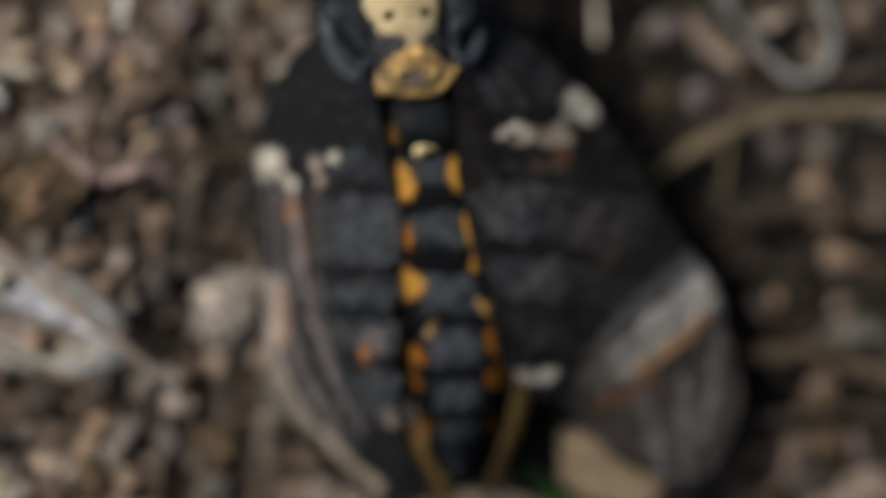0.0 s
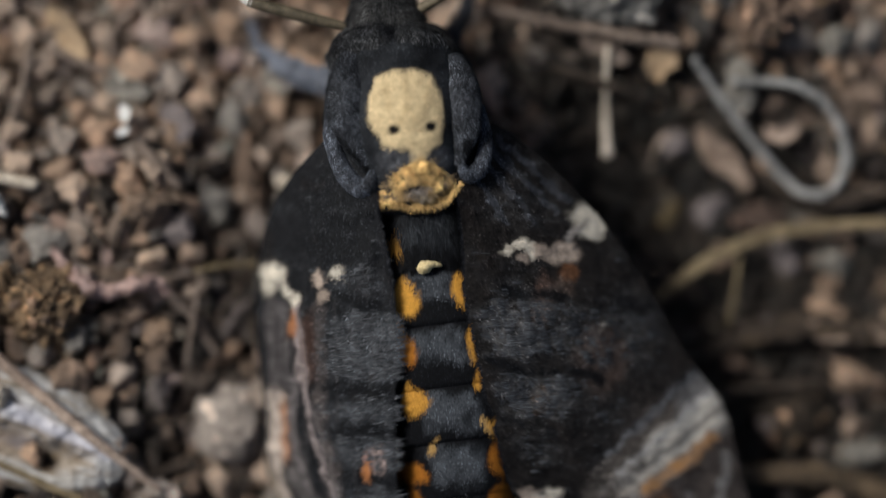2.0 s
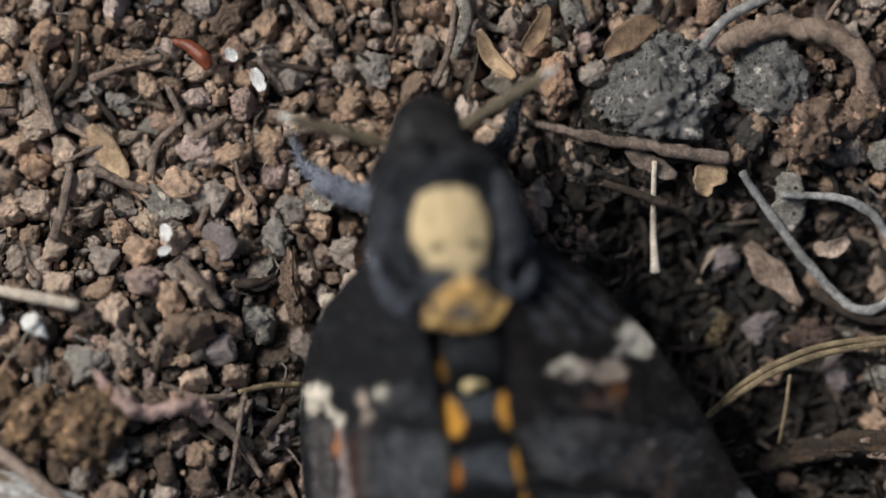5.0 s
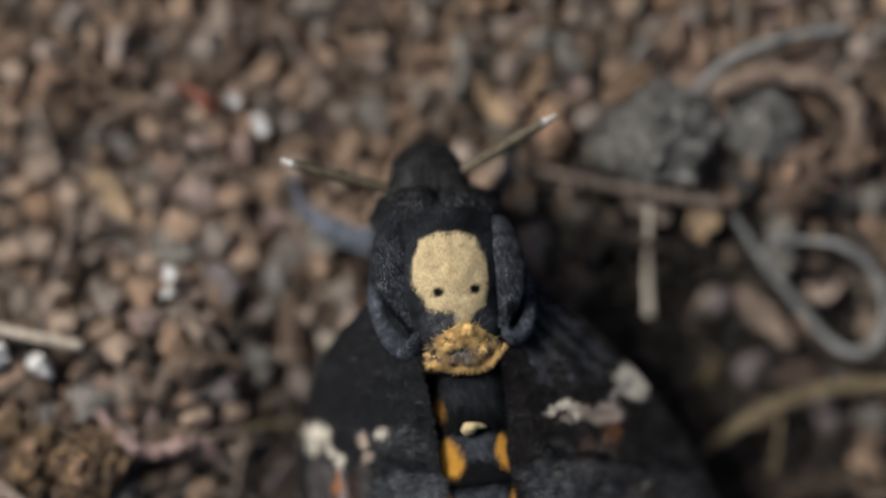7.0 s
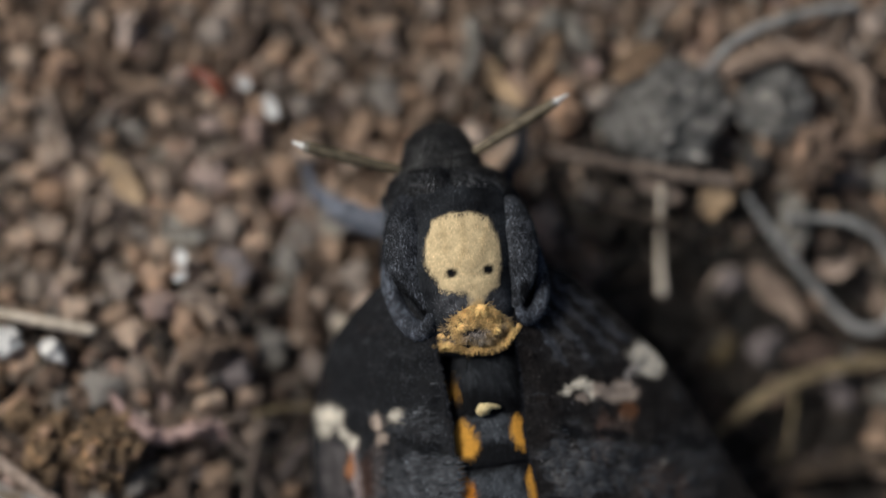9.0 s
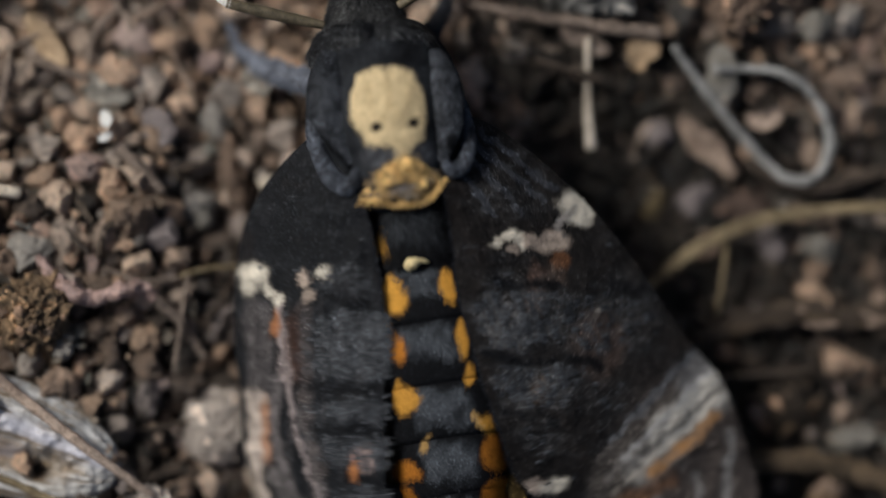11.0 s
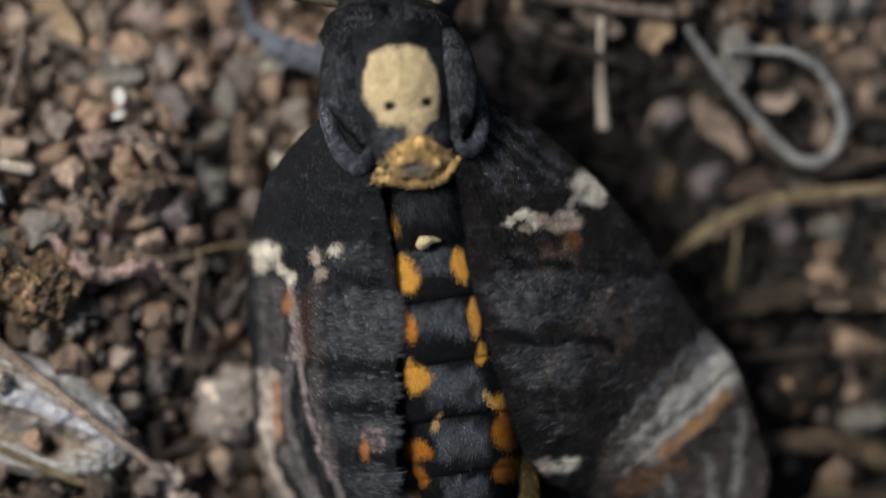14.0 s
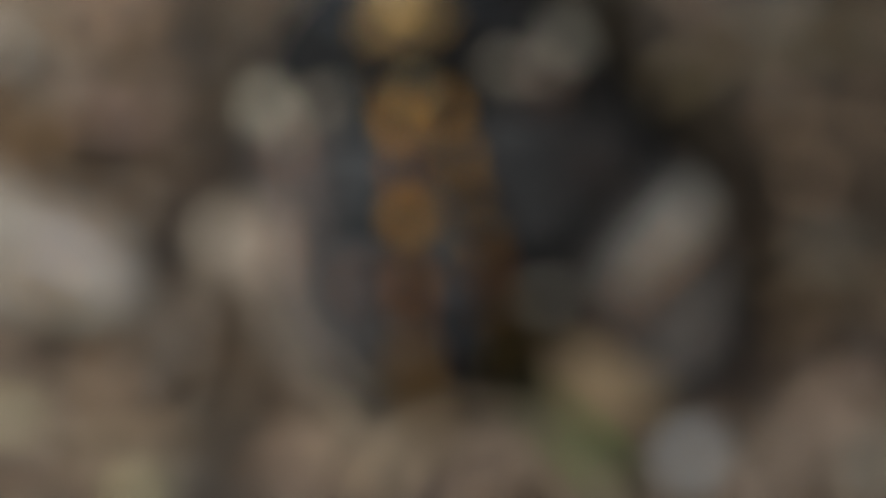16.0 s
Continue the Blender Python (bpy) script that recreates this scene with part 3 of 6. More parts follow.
def stone(name, x, y, size, material, label, category, seed, turn=0.0, sink=0.35, sub=4, rough=0.35, fine=0.16, pits=0, grains=0.0, per=2.6, flats=5, bits=0):
    v, f = lump(seed, sub, rough, fine, hard=0.04, grains=grains, per=per, flats=flats)
    c, s = math.cos(radians(turn)), math.sin(radians(turn))
    if pits:
        gen = np.random.default_rng(seed)
        n = v / np.linalg.norm(v, axis=1)[:, None]
        for q in gen.normal(size=(pits, 3)):
            q /= np.linalg.norm(q)
            w = gen.uniform(0.025, 0.085)
            v = v - n * (0.075 * (w / 0.06) * np.exp(-((n - q) ** 2).sum(1) / (2 * w * w)))[:, None]
    v = v * np.array(size) / 2
    v = np.c_[v[:, 0] * c - v[:, 1] * s, v[:, 0] * s + v[:, 1] * c, v[:, 2]]
    z = float(level(x, y)) + size[2] / 2 * (1 - sink) + (2.0 if size[0] < 2.6 else 0.6)
    ob = thing(name, (v + (x, y, z), f), material, label, category)
    if bits:
        # crumbs caked onto the upper side
        at = tuple(np.array(ob.location) / MM)
        gen = np.random.default_rng(seed + 7)
        up = np.flatnonzero(v[:, 2] > 0.1 * size[2])
        for k, i in enumerate(gen.choice(up, bits, replace=False)):
            w, q = lump(seed + 20 + k, 3, 0.5, 0.25, grains=0.3)
            part("caked_crumb", (w * gen.uniform(0.35, 0.85) * gen.uniform(0.7, 1.2, 3) + v[i] * 0.97 + (x, y, z), q), M_BITS[k % len(M_BITS)], ob, "", at, base=at)
    return ob


def flake(ctrl, width, curl, material, name, label, category, lift=1.6, depth=0.25, seed=0, ragged=0.15):
    """A curled scrap of leaf or bark along a line of points."""
    p = spline(rest(ctrl, lift), 18)
    d = np.gradient(p, axis=0)
    side = np.cross(d, (0, 0, 1.0))
    side /= np.linalg.norm(side, axis=1)[:, None]
    t = np.linspace(0, 1, 18)
    w = width / 2 * np.sin(np.pi * (0.06 + 0.88 * t)) ** 0.6
    v = np.linspace(-1, 1, 9)
    torn = np.stack([fbm(np.c_[t * 3.5 + seed * 5, np.full(18, q), t * 0], 1.0, 3) for q in (1.3, 7.7)], 1) * ragged * 3
    w = np.where(v[None] < 0, (w * (1 + torn[:, 0]))[:, None], (w * (1 + torn[:, 1]))[:, None])
    g = p[:, None] + side[:, None] * (w * v[None])[..., None]
    g[..., 2] += curl * (v[None] ** 2) * (0.6 + 0.4 * np.sin(t * 5 + seed))[:, None]
    return thing(name, thick(g, depth), material, label, category)


stone("grey_stone", 22.3, 33.0, (13.5, 12.5, 8.5), M_GREY, "dark grey pitted stone half sunk in the soil", "stone", 31, 20, 0.5, 6, 0.3, 0.14, 300, 0.1, 4.5)
stone("grey_stone", 33.6, 33.5, (6.8, 8.4, 5.5), M_GREY, "small dark grey rough stone with rusty grains", "stone", 37, 60, 0.4, 5, 0.35, 0.14, 160, 0.14, 3.6)
stone("soil_clod", 37.2, 29.0, (8.0, 6.5, 5.0), M_RED_CLOD, "reddish crumbly clod of soil beside the stones", "clod", 41, 10, 0.35, 5, 0.3, 0.25, 30, 0.4, 2.8, 5, 9)
stone("soil_clod", 42.2, 31.6, (4.4, 5.6, 4.0), M_RED_CLOD, "small reddish clod of soil under a root", "clod", 43, 0, 0.35, 4, 0.3, 0.2, 0, 0.35, 2.6, 5, 6)
stone("soil_clod", -33.2, -2.6, (7.8, 7.6, 6.4), M_BROWN_CLOD, "large round brown clod matted with fine fibres", "clod", 47, 30, 0.5, 6, 0.25, 0.3, 60, 0.3, 3.2, 1, 16)
stone("soil_clod", -38.6, -2.2, (6.6, 6.0, 5.2), M_BROWN_CLOD, "brown fibrous clod beside the large round one", "clod", 48, 70, 0.45, 5, 0.3, 0.3, 30, 0.35, 3.0, 1, 10)
for x, y, size, m, seed in ((-41.4, 1.2, 4.6, M_BROWN_CLOD, 141), (-35.6, 2.8, 3.4, M_RED_CLOD, 143), (-41.6, -4.8, 4.4, M_RED_CLOD, 147), (-30.4, -6.0, 3.2, M_BROWN_CLOD, 149), (-38.6, 4.6, 3.2, M_RED_CLOD, 151), (-44.6, 4.0, 3.8, M_BROWN_CLOD, 153)):
    stone("soil_clod", x, y, (size, size * 0.85, size * 0.75), m, "small crumbly brown clod leaning on the large one", "clod", seed, seed * 7, 0.2, 4, 0.5, 0.2, 0, 0.25)
stone("soil_nugget", 12.2, 32.9, (4.0, 5.4, 4.6), M_NUGGET, "smooth orange-brown nugget of soil", "soil crumb", 53, 10, 0.2, 5, 0.3, 0.12, 0, 0.12, 3.0)
stone("purple_stone", -20.2, 5.5, (4.4, 3.2, 3.0), M_PURPLE, "purplish grey angular stone on the crumbs", "stone", 59, 15, 0.1, 4, 0.3, 0.1)
stone("fibrous_pebble", -14.5, -13.4, (6.8, 8.0, 5.4), M_CRUST, "pale grey-brown rounded pebble with a pitted fibrous crust", "pebble", 61, 0, 0.3, 6, 0.14, 0.08, 60, 0.07, 5.5, 0)
stone("lichen_pebble", 10.7, 41.8, (3.4, 3.0, 2.6), M_LICHEN, "greenish grey lichen-covered pebble", "pebble", 67, 0, 0.2)
stone("lichen_pebble", 13.5, 40.5, (2.8, 4.4, 2.4), M_LICHEN, "flat greenish grey lichen-covered pebble", "pebble", 68, 30, 0.2)
stone("pale_stone", 35.2, -35.4, (6.0, 5.4, 4.0), M_BLUE, "bluish white stone near the wing tip", "stone", 71, 0, 0.2)
stone("pale_stone", -38.8, -32.0, (6.4, 4.0, 3.2), M_YELLOW, "pale yellow-tan stone on the soil", "stone", 73, 0, 0.2)
stone("pebble", 29.4, 15.7, (2.8, 3.6, 2.4), M_PURPLE, "small bluish grey pebble in the hollow", "pebble", 79, -30, 0.1)
stone("pebble", 32.8, 9.4, (5.0, 3.4, 2.8), M_PURPLE, "grey-brown flattened pebble in the hollow", "pebble", 83, 10, 0.2)
stone("pebble", 45.2, 27.0, (3.6, 3.6, 3.0), M_LICHEN, "grey pebble beside the curled stem", "pebble", 87, 0, 0.1)
stone("pebble", 40.8, 4.6, (3.6, 2.8, 2.6), M_PURPLE, "light grey-brown pebble beside the dry blade", "pebble", 89, 0, 0.1)
stone("pebble", 45.6, 5.0, (4.0, 3.6, 3.0), M_LICHEN, "pale yellowish pebble beside the dry blade", "pebble", 91, 0, 0.1)
stone("pebble", 47.5, -6.5, (4.4, 3.0, 2.8), M_CRUMB, "light brown soil pebble by the roots", "pebble", 93, 0, 0.1)
stone("pebble", -9.9, 10.6, (2.0, 2.0, 2.0), M_PALE, "small round pale pebble beside the wing", "pebble", 97, 0, 0.1, 3)
stone("long_stone", -13.0, 11.6, (2.8, 7.0, 3.2), M_RED_CLOD, "long knobbly reddish stone beside the wing", "stone", 171, 12, 0.1, 5, 0.35, 0.25, 0, 0.4, 2.6, 2)
stone("soil_clod", 28.6, 9.0, (3.4, 3.2, 2.6), M_YELLOW_CLOD, "crumbly yellowish brown clod in the hollow", "clod", 173, 0, 0.2, 4, 0.4, 0.3, 0, 0.4, 2.6, 2)
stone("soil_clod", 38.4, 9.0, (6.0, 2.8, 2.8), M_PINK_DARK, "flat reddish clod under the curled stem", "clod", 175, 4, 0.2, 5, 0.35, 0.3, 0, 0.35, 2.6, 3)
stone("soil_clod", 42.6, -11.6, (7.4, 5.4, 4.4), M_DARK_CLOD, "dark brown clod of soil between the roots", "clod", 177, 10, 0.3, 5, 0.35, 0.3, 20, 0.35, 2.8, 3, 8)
stone("grey_pebble", 48.9, -14.2, (3.8, 3.6, 3.0), M_LICHEN, "grey pebble with a hollow between the roots", "pebble", 179, 0, 0.2, 4, 0.4, 0.2, 0, 0.2, 2.6, 3)
stone("soil_clod", 46.2, -21.4, (4.8, 4.4, 3.4), M_BROWN_CLOD, "round brown clod of soil below the root", "clod", 181, 0, 0.2, 4, 0.3, 0.25, 0, 0.35, 2.6, 2)
stone("pebble", -16.2, 7.5, (2.8, 3.0, 2.4), M_LICHEN, "grey-green knobbly pebble beside the wing", "pebble", 99, 0, 0.1, 3)
for ctrl, wide, seed in (([(-17.8, 33.4), (-17.3, 32.3), (-16.8, 31.2)], 1.5, 1), ([(-20.6, 35.2), (-20.0, 34.7), (-19.5, 34.1)], 1.2, 2), ([(-26.1, 17.8), (-25.8, 16.9), (-25.7, 16.1)], 1.1, 3), ([(-26.4, 14.7), (-25.9, 15.2), (-25.2, 15.5)], 0.9, 4)):
    flake(ctrl, wide, 0.15, M_WHITE, "white_grit", "white chalky grit flake", "grit", 2.4, 0.5, seed, 0.12)
stone("white_grit", -38.2, 7.6, (2.4, 2.6, 2.0), M_WHITE, "white chalky grit grain under a pale stalk", "grit", 109, 0, -0.7, 4, 0.6, 0.2, 0, 0.15)
stone("white_grit", -43.4, 8.2, (3.6, 3.4, 2.6), M_WHITE, "large white grit grain beside a pale stalk", "grit", 111, 0, -0.7, 4, 0.6, 0.2, 0, 0.15)

thing("curled_stem", tube(rest([(30.6, 24.6, 1.6), (33.0, 21.4, 1.7), (36.0, 17.6, 1.9), (39.8, 13.3, 2.2), (42.5, 11.4, 2.4), (44.9, 11.9, 2.6), (46.2, 14.3, 2.8), (45.9, 17.4, 3.0), (43.9, 20.6, 3.0), (41.0, 22.2, 2.8), (37.6, 22.5, 2.5), (34.5, 22.5, 2.2)]),
      [0.42, 0.46, 0.48, 0.48, 0.48, 0.5, 0.54, 0.54, 0.5, 0.44, 0.4, 0.36], 10, 8, 0.3), M_STEM, "dry grey stem curled into a hook", "stem")
thing("dry_stalk", tube(rest([(26.4, 36.8, 2.6), (28.4, 39.4, 3.2), (32.0, 41.6, 3.2), (36.2, 43.0, 2.6), (41.5, 44.0, 2.0)]), [0.5, 0.55, 0.55, 0.55, 0.5], 10, 8, 0.12), M_STEM, "dry grey stem lying over the stones", "stem")
thing("curved_root", tube(rest([(28.2, 36.6, 3.0), (30.2, 38.2, 3.2), (35.6, 38.9, 3.2), (40.1, 38.0, 3.0), (42.3, 35.8, 2.8), (43.0, 32.9, 2.2)]), [0.9, 1.1, 1.15, 1.15, 1.1, 0.9], 14, 14, 0.6, 0.9, 2, 0.42), M_ROOT, "brown peeling root bent over the stones", "root")
thing("brown_twig", tube(rest([(9.2, 29.0, 1.8), (13.6, 28.1, 1.9), (19.0, 27.2, 2.2), (24.4, 26.5, 2.4), (29.2, 25.9, 2.6)]), [0.3, 0.48, 0.6, 0.66, 0.62], 12, 14, 0.5, 1.0, 4, 0.6), M_TWIG, "brown-grey bark-covered twig lying across the soil", "twig")
flake([(19.2, 26.6), (21.5, 25.2), (24.2, 24.0)], 1.9, 0.3, M_TWIG, "bark_scrap", "strip of brown bark under the twig", "bark")
flake([(28.4, 26.4), (27.4, 24.4), (26.8, 22.2)], 2.3, 0.5, M_TAN, "leaf_scrap", "ragged yellow-tan scrap of dead leaf", "leaf", 1.8, 0.2, 3, 0.3)
flake([(35.2, 24.8), (35.3, 22.2), (35.3, 19.0)], 3.4, -0.3, M_LICHEN, "leaf_scrap", "weathered grey scrap of dead leaf", "leaf", 1.3, 0.25, 5, 0.25)
flake([(38.0, 17.6), (39.5, 17.2), (41.4, 18.4)], 1.7, 0.5, M_PINKSTRAW, "husk_scrap", "pale pinkish curled scrap inside the curled stem", "husk", 1.9, 0.3, 11, 0.15)
flake([(31.4, 17.6), (33.8, 14.8), (37.0, 11.8)], 2.6, -0.4, M_ROOT, "bark_scrap", "long curled brown bark scrap inside the curled stem", "bark", 1.1, 0.3, 7)
flake([(16.9, 35.9), (19.2, 37.9), (21.8, 39.5)], 2.8, 0.4, M_LEAF, "dead_leaf", "brown curled dead leaf", "leaf", 1.9, 0.22, 2, 0.06)
flake([(4.2, 37.9), (5.6, 35.3), (8.0, 33.2)], 1.6, 0.7, M_TAN, "husk_scrap", "tan curled husk scrap", "husk", 1.9, 0.2, 4, 0.08)
flake([(8.6, 36.0), (10.2, 38.0), (11.0, 40.4)], 1.8, 0.5, M_LEAF, "dead_leaf", "small dark brown dead leaf", "leaf", 1.7, 0.2, 6, 0.1)
flake([(-33.8, 27.3), (-32.0, 24.8), (-29.9, 22.1)], 2.6, -0.5, M_TAN, "wood_chip", "pale tan wood chip on the crumbs", "wood chip", 2.0, 0.6, 1, 0.05)
flake([(-22.0, 17.8), (-20.6, 16.3), (-20.0, 14.4)], 2.9, -0.4, M_PURPLE, "leaf_scrap", "flat greyish brown leaf scrap", "leaf", 1.9, 0.3, 8, 0.2)
flake([(-28.4, 21.5), (-26.0, 19.6), (-23.4, 19.2)], 2.4, 0.5, M_LICHEN, "leaf_scrap", "grey-green leaf scrap among crumbs", "leaf", 1.4, 0.25, 9, 0.2)
flake([(-12.3, 22.0), (-10.8, 20.9), (-9.4, 20.8)], 2.2, 0.4, M_LICHEN, "leaf_scrap", "pale grey-green leaf scrap beside the head", "leaf", 1.4, 0.25, 10, 0.2)

thing("straw", tube(rest([(22.0, 25.4, 2.0), (22.0, 22.0, 2.1), (22.1, 18.2, 2.2), (22.4, 14.5, 2.3)]), [0.28, 0.26, 0.32, 0.5], 8, 8, 0.1, 0.5), M_PALE, "pale flat straw lying in the hollow", "straw")
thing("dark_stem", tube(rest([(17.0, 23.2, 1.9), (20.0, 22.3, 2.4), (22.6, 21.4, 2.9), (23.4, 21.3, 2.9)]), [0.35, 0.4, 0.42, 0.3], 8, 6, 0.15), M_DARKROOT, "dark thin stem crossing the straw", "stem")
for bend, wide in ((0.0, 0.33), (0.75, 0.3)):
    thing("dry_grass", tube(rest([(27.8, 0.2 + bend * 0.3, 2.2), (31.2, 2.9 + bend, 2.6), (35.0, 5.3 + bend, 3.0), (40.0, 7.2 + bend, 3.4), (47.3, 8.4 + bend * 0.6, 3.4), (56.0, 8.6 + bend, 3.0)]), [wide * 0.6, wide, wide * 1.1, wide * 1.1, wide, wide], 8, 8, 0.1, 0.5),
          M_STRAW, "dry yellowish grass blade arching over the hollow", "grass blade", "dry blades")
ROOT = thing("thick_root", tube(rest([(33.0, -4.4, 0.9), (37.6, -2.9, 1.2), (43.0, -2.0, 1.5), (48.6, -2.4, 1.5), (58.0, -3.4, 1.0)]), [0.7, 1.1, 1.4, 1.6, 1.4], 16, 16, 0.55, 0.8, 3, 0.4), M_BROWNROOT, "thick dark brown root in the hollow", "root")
gen = np.random.default_rng(55)
for k in range(14):
    # torn bark flakes along the root's upper side
    x = gen.uniform(36.5, 53)
    y = float(np.interp(x, [33.0, 37.6, 43.0, 48.6, 58.0], [-4.4, -2.9, -2.0, -2.4, -3.4])) + gen.uniform(-0.9, 0.9)
    u, w = np.linspace(-1, 1, 7), np.linspace(-1, 1, 4)
    g = np.zeros((7, 4, 3))
    g[..., 0], g[..., 1] = x + gen.uniform(0.7, 1.9) * u[:, None] + 0 * w[None], y + gen.uniform(0.16, 0.4) * w[None] * (1 - 0.6 * u[:, None] ** 2) + gen.normal(0, 0.12) * u[:, None]
    g[..., 2] = rest([(x, y, 1.5)])[0][2] + 1.15 - 0.5 * ((y + 2.3) / 1.2) ** 2 + gen.normal(0, 0.05, (7, 4)) + 0.25 * np.abs(u[:, None]) ** 3
    part("bark_flake", thick(g, 0.12), (M_ROOT, M_TAWNYROOT, M_DARKROOT)[k % 3], ROOT, "", tuple(np.array(ROOT.location) / MM), base=tuple(np.array(ROOT.location) / MM))
thing("brown_root", tube(rest([(36.8, -16.8, 2.0), (42.0, -16.6, 2.4), (46.6, -17.0, 2.4), (50.2, -18.0, 2.2), (58.0, -19.4, 1.6)]), [0.8, 1.1, 1.25, 1.2, 1.1], 14, 14, 0.5, 0.8, 5, 0.4), M_TAWNYROOT, "light brown root beside the wing", "root")
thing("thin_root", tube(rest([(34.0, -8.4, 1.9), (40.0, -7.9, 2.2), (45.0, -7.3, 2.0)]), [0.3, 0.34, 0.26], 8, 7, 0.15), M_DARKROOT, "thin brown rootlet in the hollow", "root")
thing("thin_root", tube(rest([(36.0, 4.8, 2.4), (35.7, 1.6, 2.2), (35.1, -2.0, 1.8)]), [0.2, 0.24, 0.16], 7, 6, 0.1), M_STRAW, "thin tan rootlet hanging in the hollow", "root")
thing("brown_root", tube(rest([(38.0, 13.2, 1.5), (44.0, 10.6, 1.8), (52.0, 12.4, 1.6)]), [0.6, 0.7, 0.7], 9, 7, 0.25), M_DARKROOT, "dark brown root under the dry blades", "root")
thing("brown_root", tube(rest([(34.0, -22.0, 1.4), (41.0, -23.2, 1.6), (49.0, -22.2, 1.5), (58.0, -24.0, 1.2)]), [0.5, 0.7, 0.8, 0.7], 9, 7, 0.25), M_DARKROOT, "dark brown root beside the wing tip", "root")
thing("arched_root", tube(rest([(1.4, -40.5, 1.6), (3.1, -36.8, 2.2), (7.9, -32.9, 3.2), (12.6, -31.6, 3.6), (16.9, -33.4, 3.2), (21.7, -37.7, 2.2), (25.0, -43.0, 1.6)]), [1.1, 1.2, 1.3, 1.3, 1.25, 1.3, 1.2], 12, 10, 0.3), M_TANROOT, "pinkish tan root arching behind the abdomen", "root")
flake([(15.6, -28.6, 1.5), (18.8, -31.6, 2.2), (22.8, -34.8, 1.8), (26.3, -38.8, 1.4)], 1.7, 0.4, M_GREEN, "green_blade", "fresh green grass blade behind the moth", "grass blade", 2.0, 0.2, 1, 0.03)

thing("pink_rootlet", tube(rest([(-32.4, 3.2, 2.0), (-31.2, 1.9, 2.2), (-29.0, -0.2, 2.4), (-26.8, -0.9, 2.4), (-24.4, -0.1, 2.4), (-22.0, 0.1, 2.3), (-20.8, -0.7, 2.0)]), [0.4, 0.6, 0.9, 0.7, 0.85, 0.75, 0.5], 14, 12, 0.6, knots=1.2), M_PINK, "pinkish fleshy rootlet lying on the crumbs", "root")
thing("brown_rootlet", tube(rest([(-20.8, -0.8, 1.7), (-18.4, -2.9, 1.7), (-17.2, -4.7, 1.6), (-15.8, -6.8, 1.4)]), [0.6, 0.55, 0.45, 0.35], 8, 7, 0.2), M_TWIG, "brown rootlet beside the wing", "root")
thing("dark_stem", tube(rest([(-17.6, 1.6, 2.2), (-18.2, -3.0, 2.1), (-18.9, -8.2, 1.6)]), [0.24, 0.27, 0.2], 7, 7, 0.1), M_TWIG, "thin dark stem lying across a rootlet", "stem")
thing("straw", tube(rest([(-18.2, 1.5, 2.0), (-15.4, 2.2, 2.2), (-12.2, 2.4, 2.2)]), [0.25, 0.34, 0.34], 7, 7, 0.1), M_STRAW, "short pale straw against the wing", "straw")
thing("pale_stalk", tube(rest([(-47.5, 11.8, 2.2), (-44.5, 11.2, 2.3), (-39.0, 10.3, 2.5), (-34.2, 9.5, 2.4)]), [0.5, 0.55, 0.6, 0.6], 8, 7, 0.08), M_PALE, "pale dry stalk lying on the crumbs", "stalk")
STICKS = [((-36.9, 16.0), (-36.0, 19.6), (-35.5, 23.4), 0.5), ((-39.6, 33.3), (-38.4, 30.0), (-37.2, 26.5), 0.5), ((-47.0, 28.7), (-44.0, 28.4), (-41.0, 28.3), 0.42),
          ((-33.2, 23.2), (-30.4, 21.8), (-27.8, 21.0), 0.45), ((-24.4, 14.0), (-22.2, 12.0), (-20.0, 9.8), 0.6), ((0.0, 32.3), (1.4, 36.0), (1.9, 41.4), 0.35),
          ((-15.8, 43.0), (-13.6, 39.4), (-11.4, 37.2), 0.42), ((8.4, 33.2), (10.2, 32.4), (12.2, 31.4), 0.4)]
for a, b, c, r in STICKS:
    thing("twig", tube(rest([a, b, c], 1.9), [r, r * 1.05, r * 0.8], 8, 8, 0.25, 1.0, int(abs(a[0]) * 7)), M_TWIG, "short brown twig lying on the crumbs", "twig", "short twigs")
gen = np.random.default_rng(77)
while len(STICKS) < 46:
    x, y, a, n, r = gen.uniform(-48, 44), gen.uniform(-42, 45), gen.uniform(0, np.pi), gen.uniform(1.6, 4.2), gen.uniform(0.22, 0.46)
    if side_zone(x, y) > 0.3 or any((x - p) ** 2 + (y - q) ** 2 < (s + 2) ** 2 for p, q, s in STONES) or (abs(x - 3) < 14 and -34 < y < 28):
        continue
    d, w = np.array([np.cos(a), np.sin(a)]) * n, np.array([-np.sin(a), np.cos(a)]) * gen.normal(0, 0.2) * n
    STICKS.append(((x - d[0], y - d[1]), (x + w[0], y + w[1]), (x + d[0], y + d[1]), r))
    thing("twig", tube(rest([STICKS[-1][0], STICKS[-1][1], STICKS[-1][2]], gen.uniform(0.8, 1.6)), [r, r * 1.1, r * 0.7], 8, 8, 0.35, gen.uniform(0.6, 1.0), len(STICKS)), (M_TWIG, M_DARKROOT, M_ROOT)[len(STICKS) % 3],
          ("short brown-grey twig caught among the crumbs", "short dark rootlet caught among the crumbs", "short reddish rootlet caught among the crumbs")[len(STICKS) % 3], "twig", "short twigs")
thing("lichened_twig", tube(rest([(2.6, 41.6), (3.0, 38.6), (2.0, 35.2)], 2.0), [0.7, 0.75, 0.4], 9, 7, 0.35), M_LICHEN, "grey crumbly lichened twig", "twig")
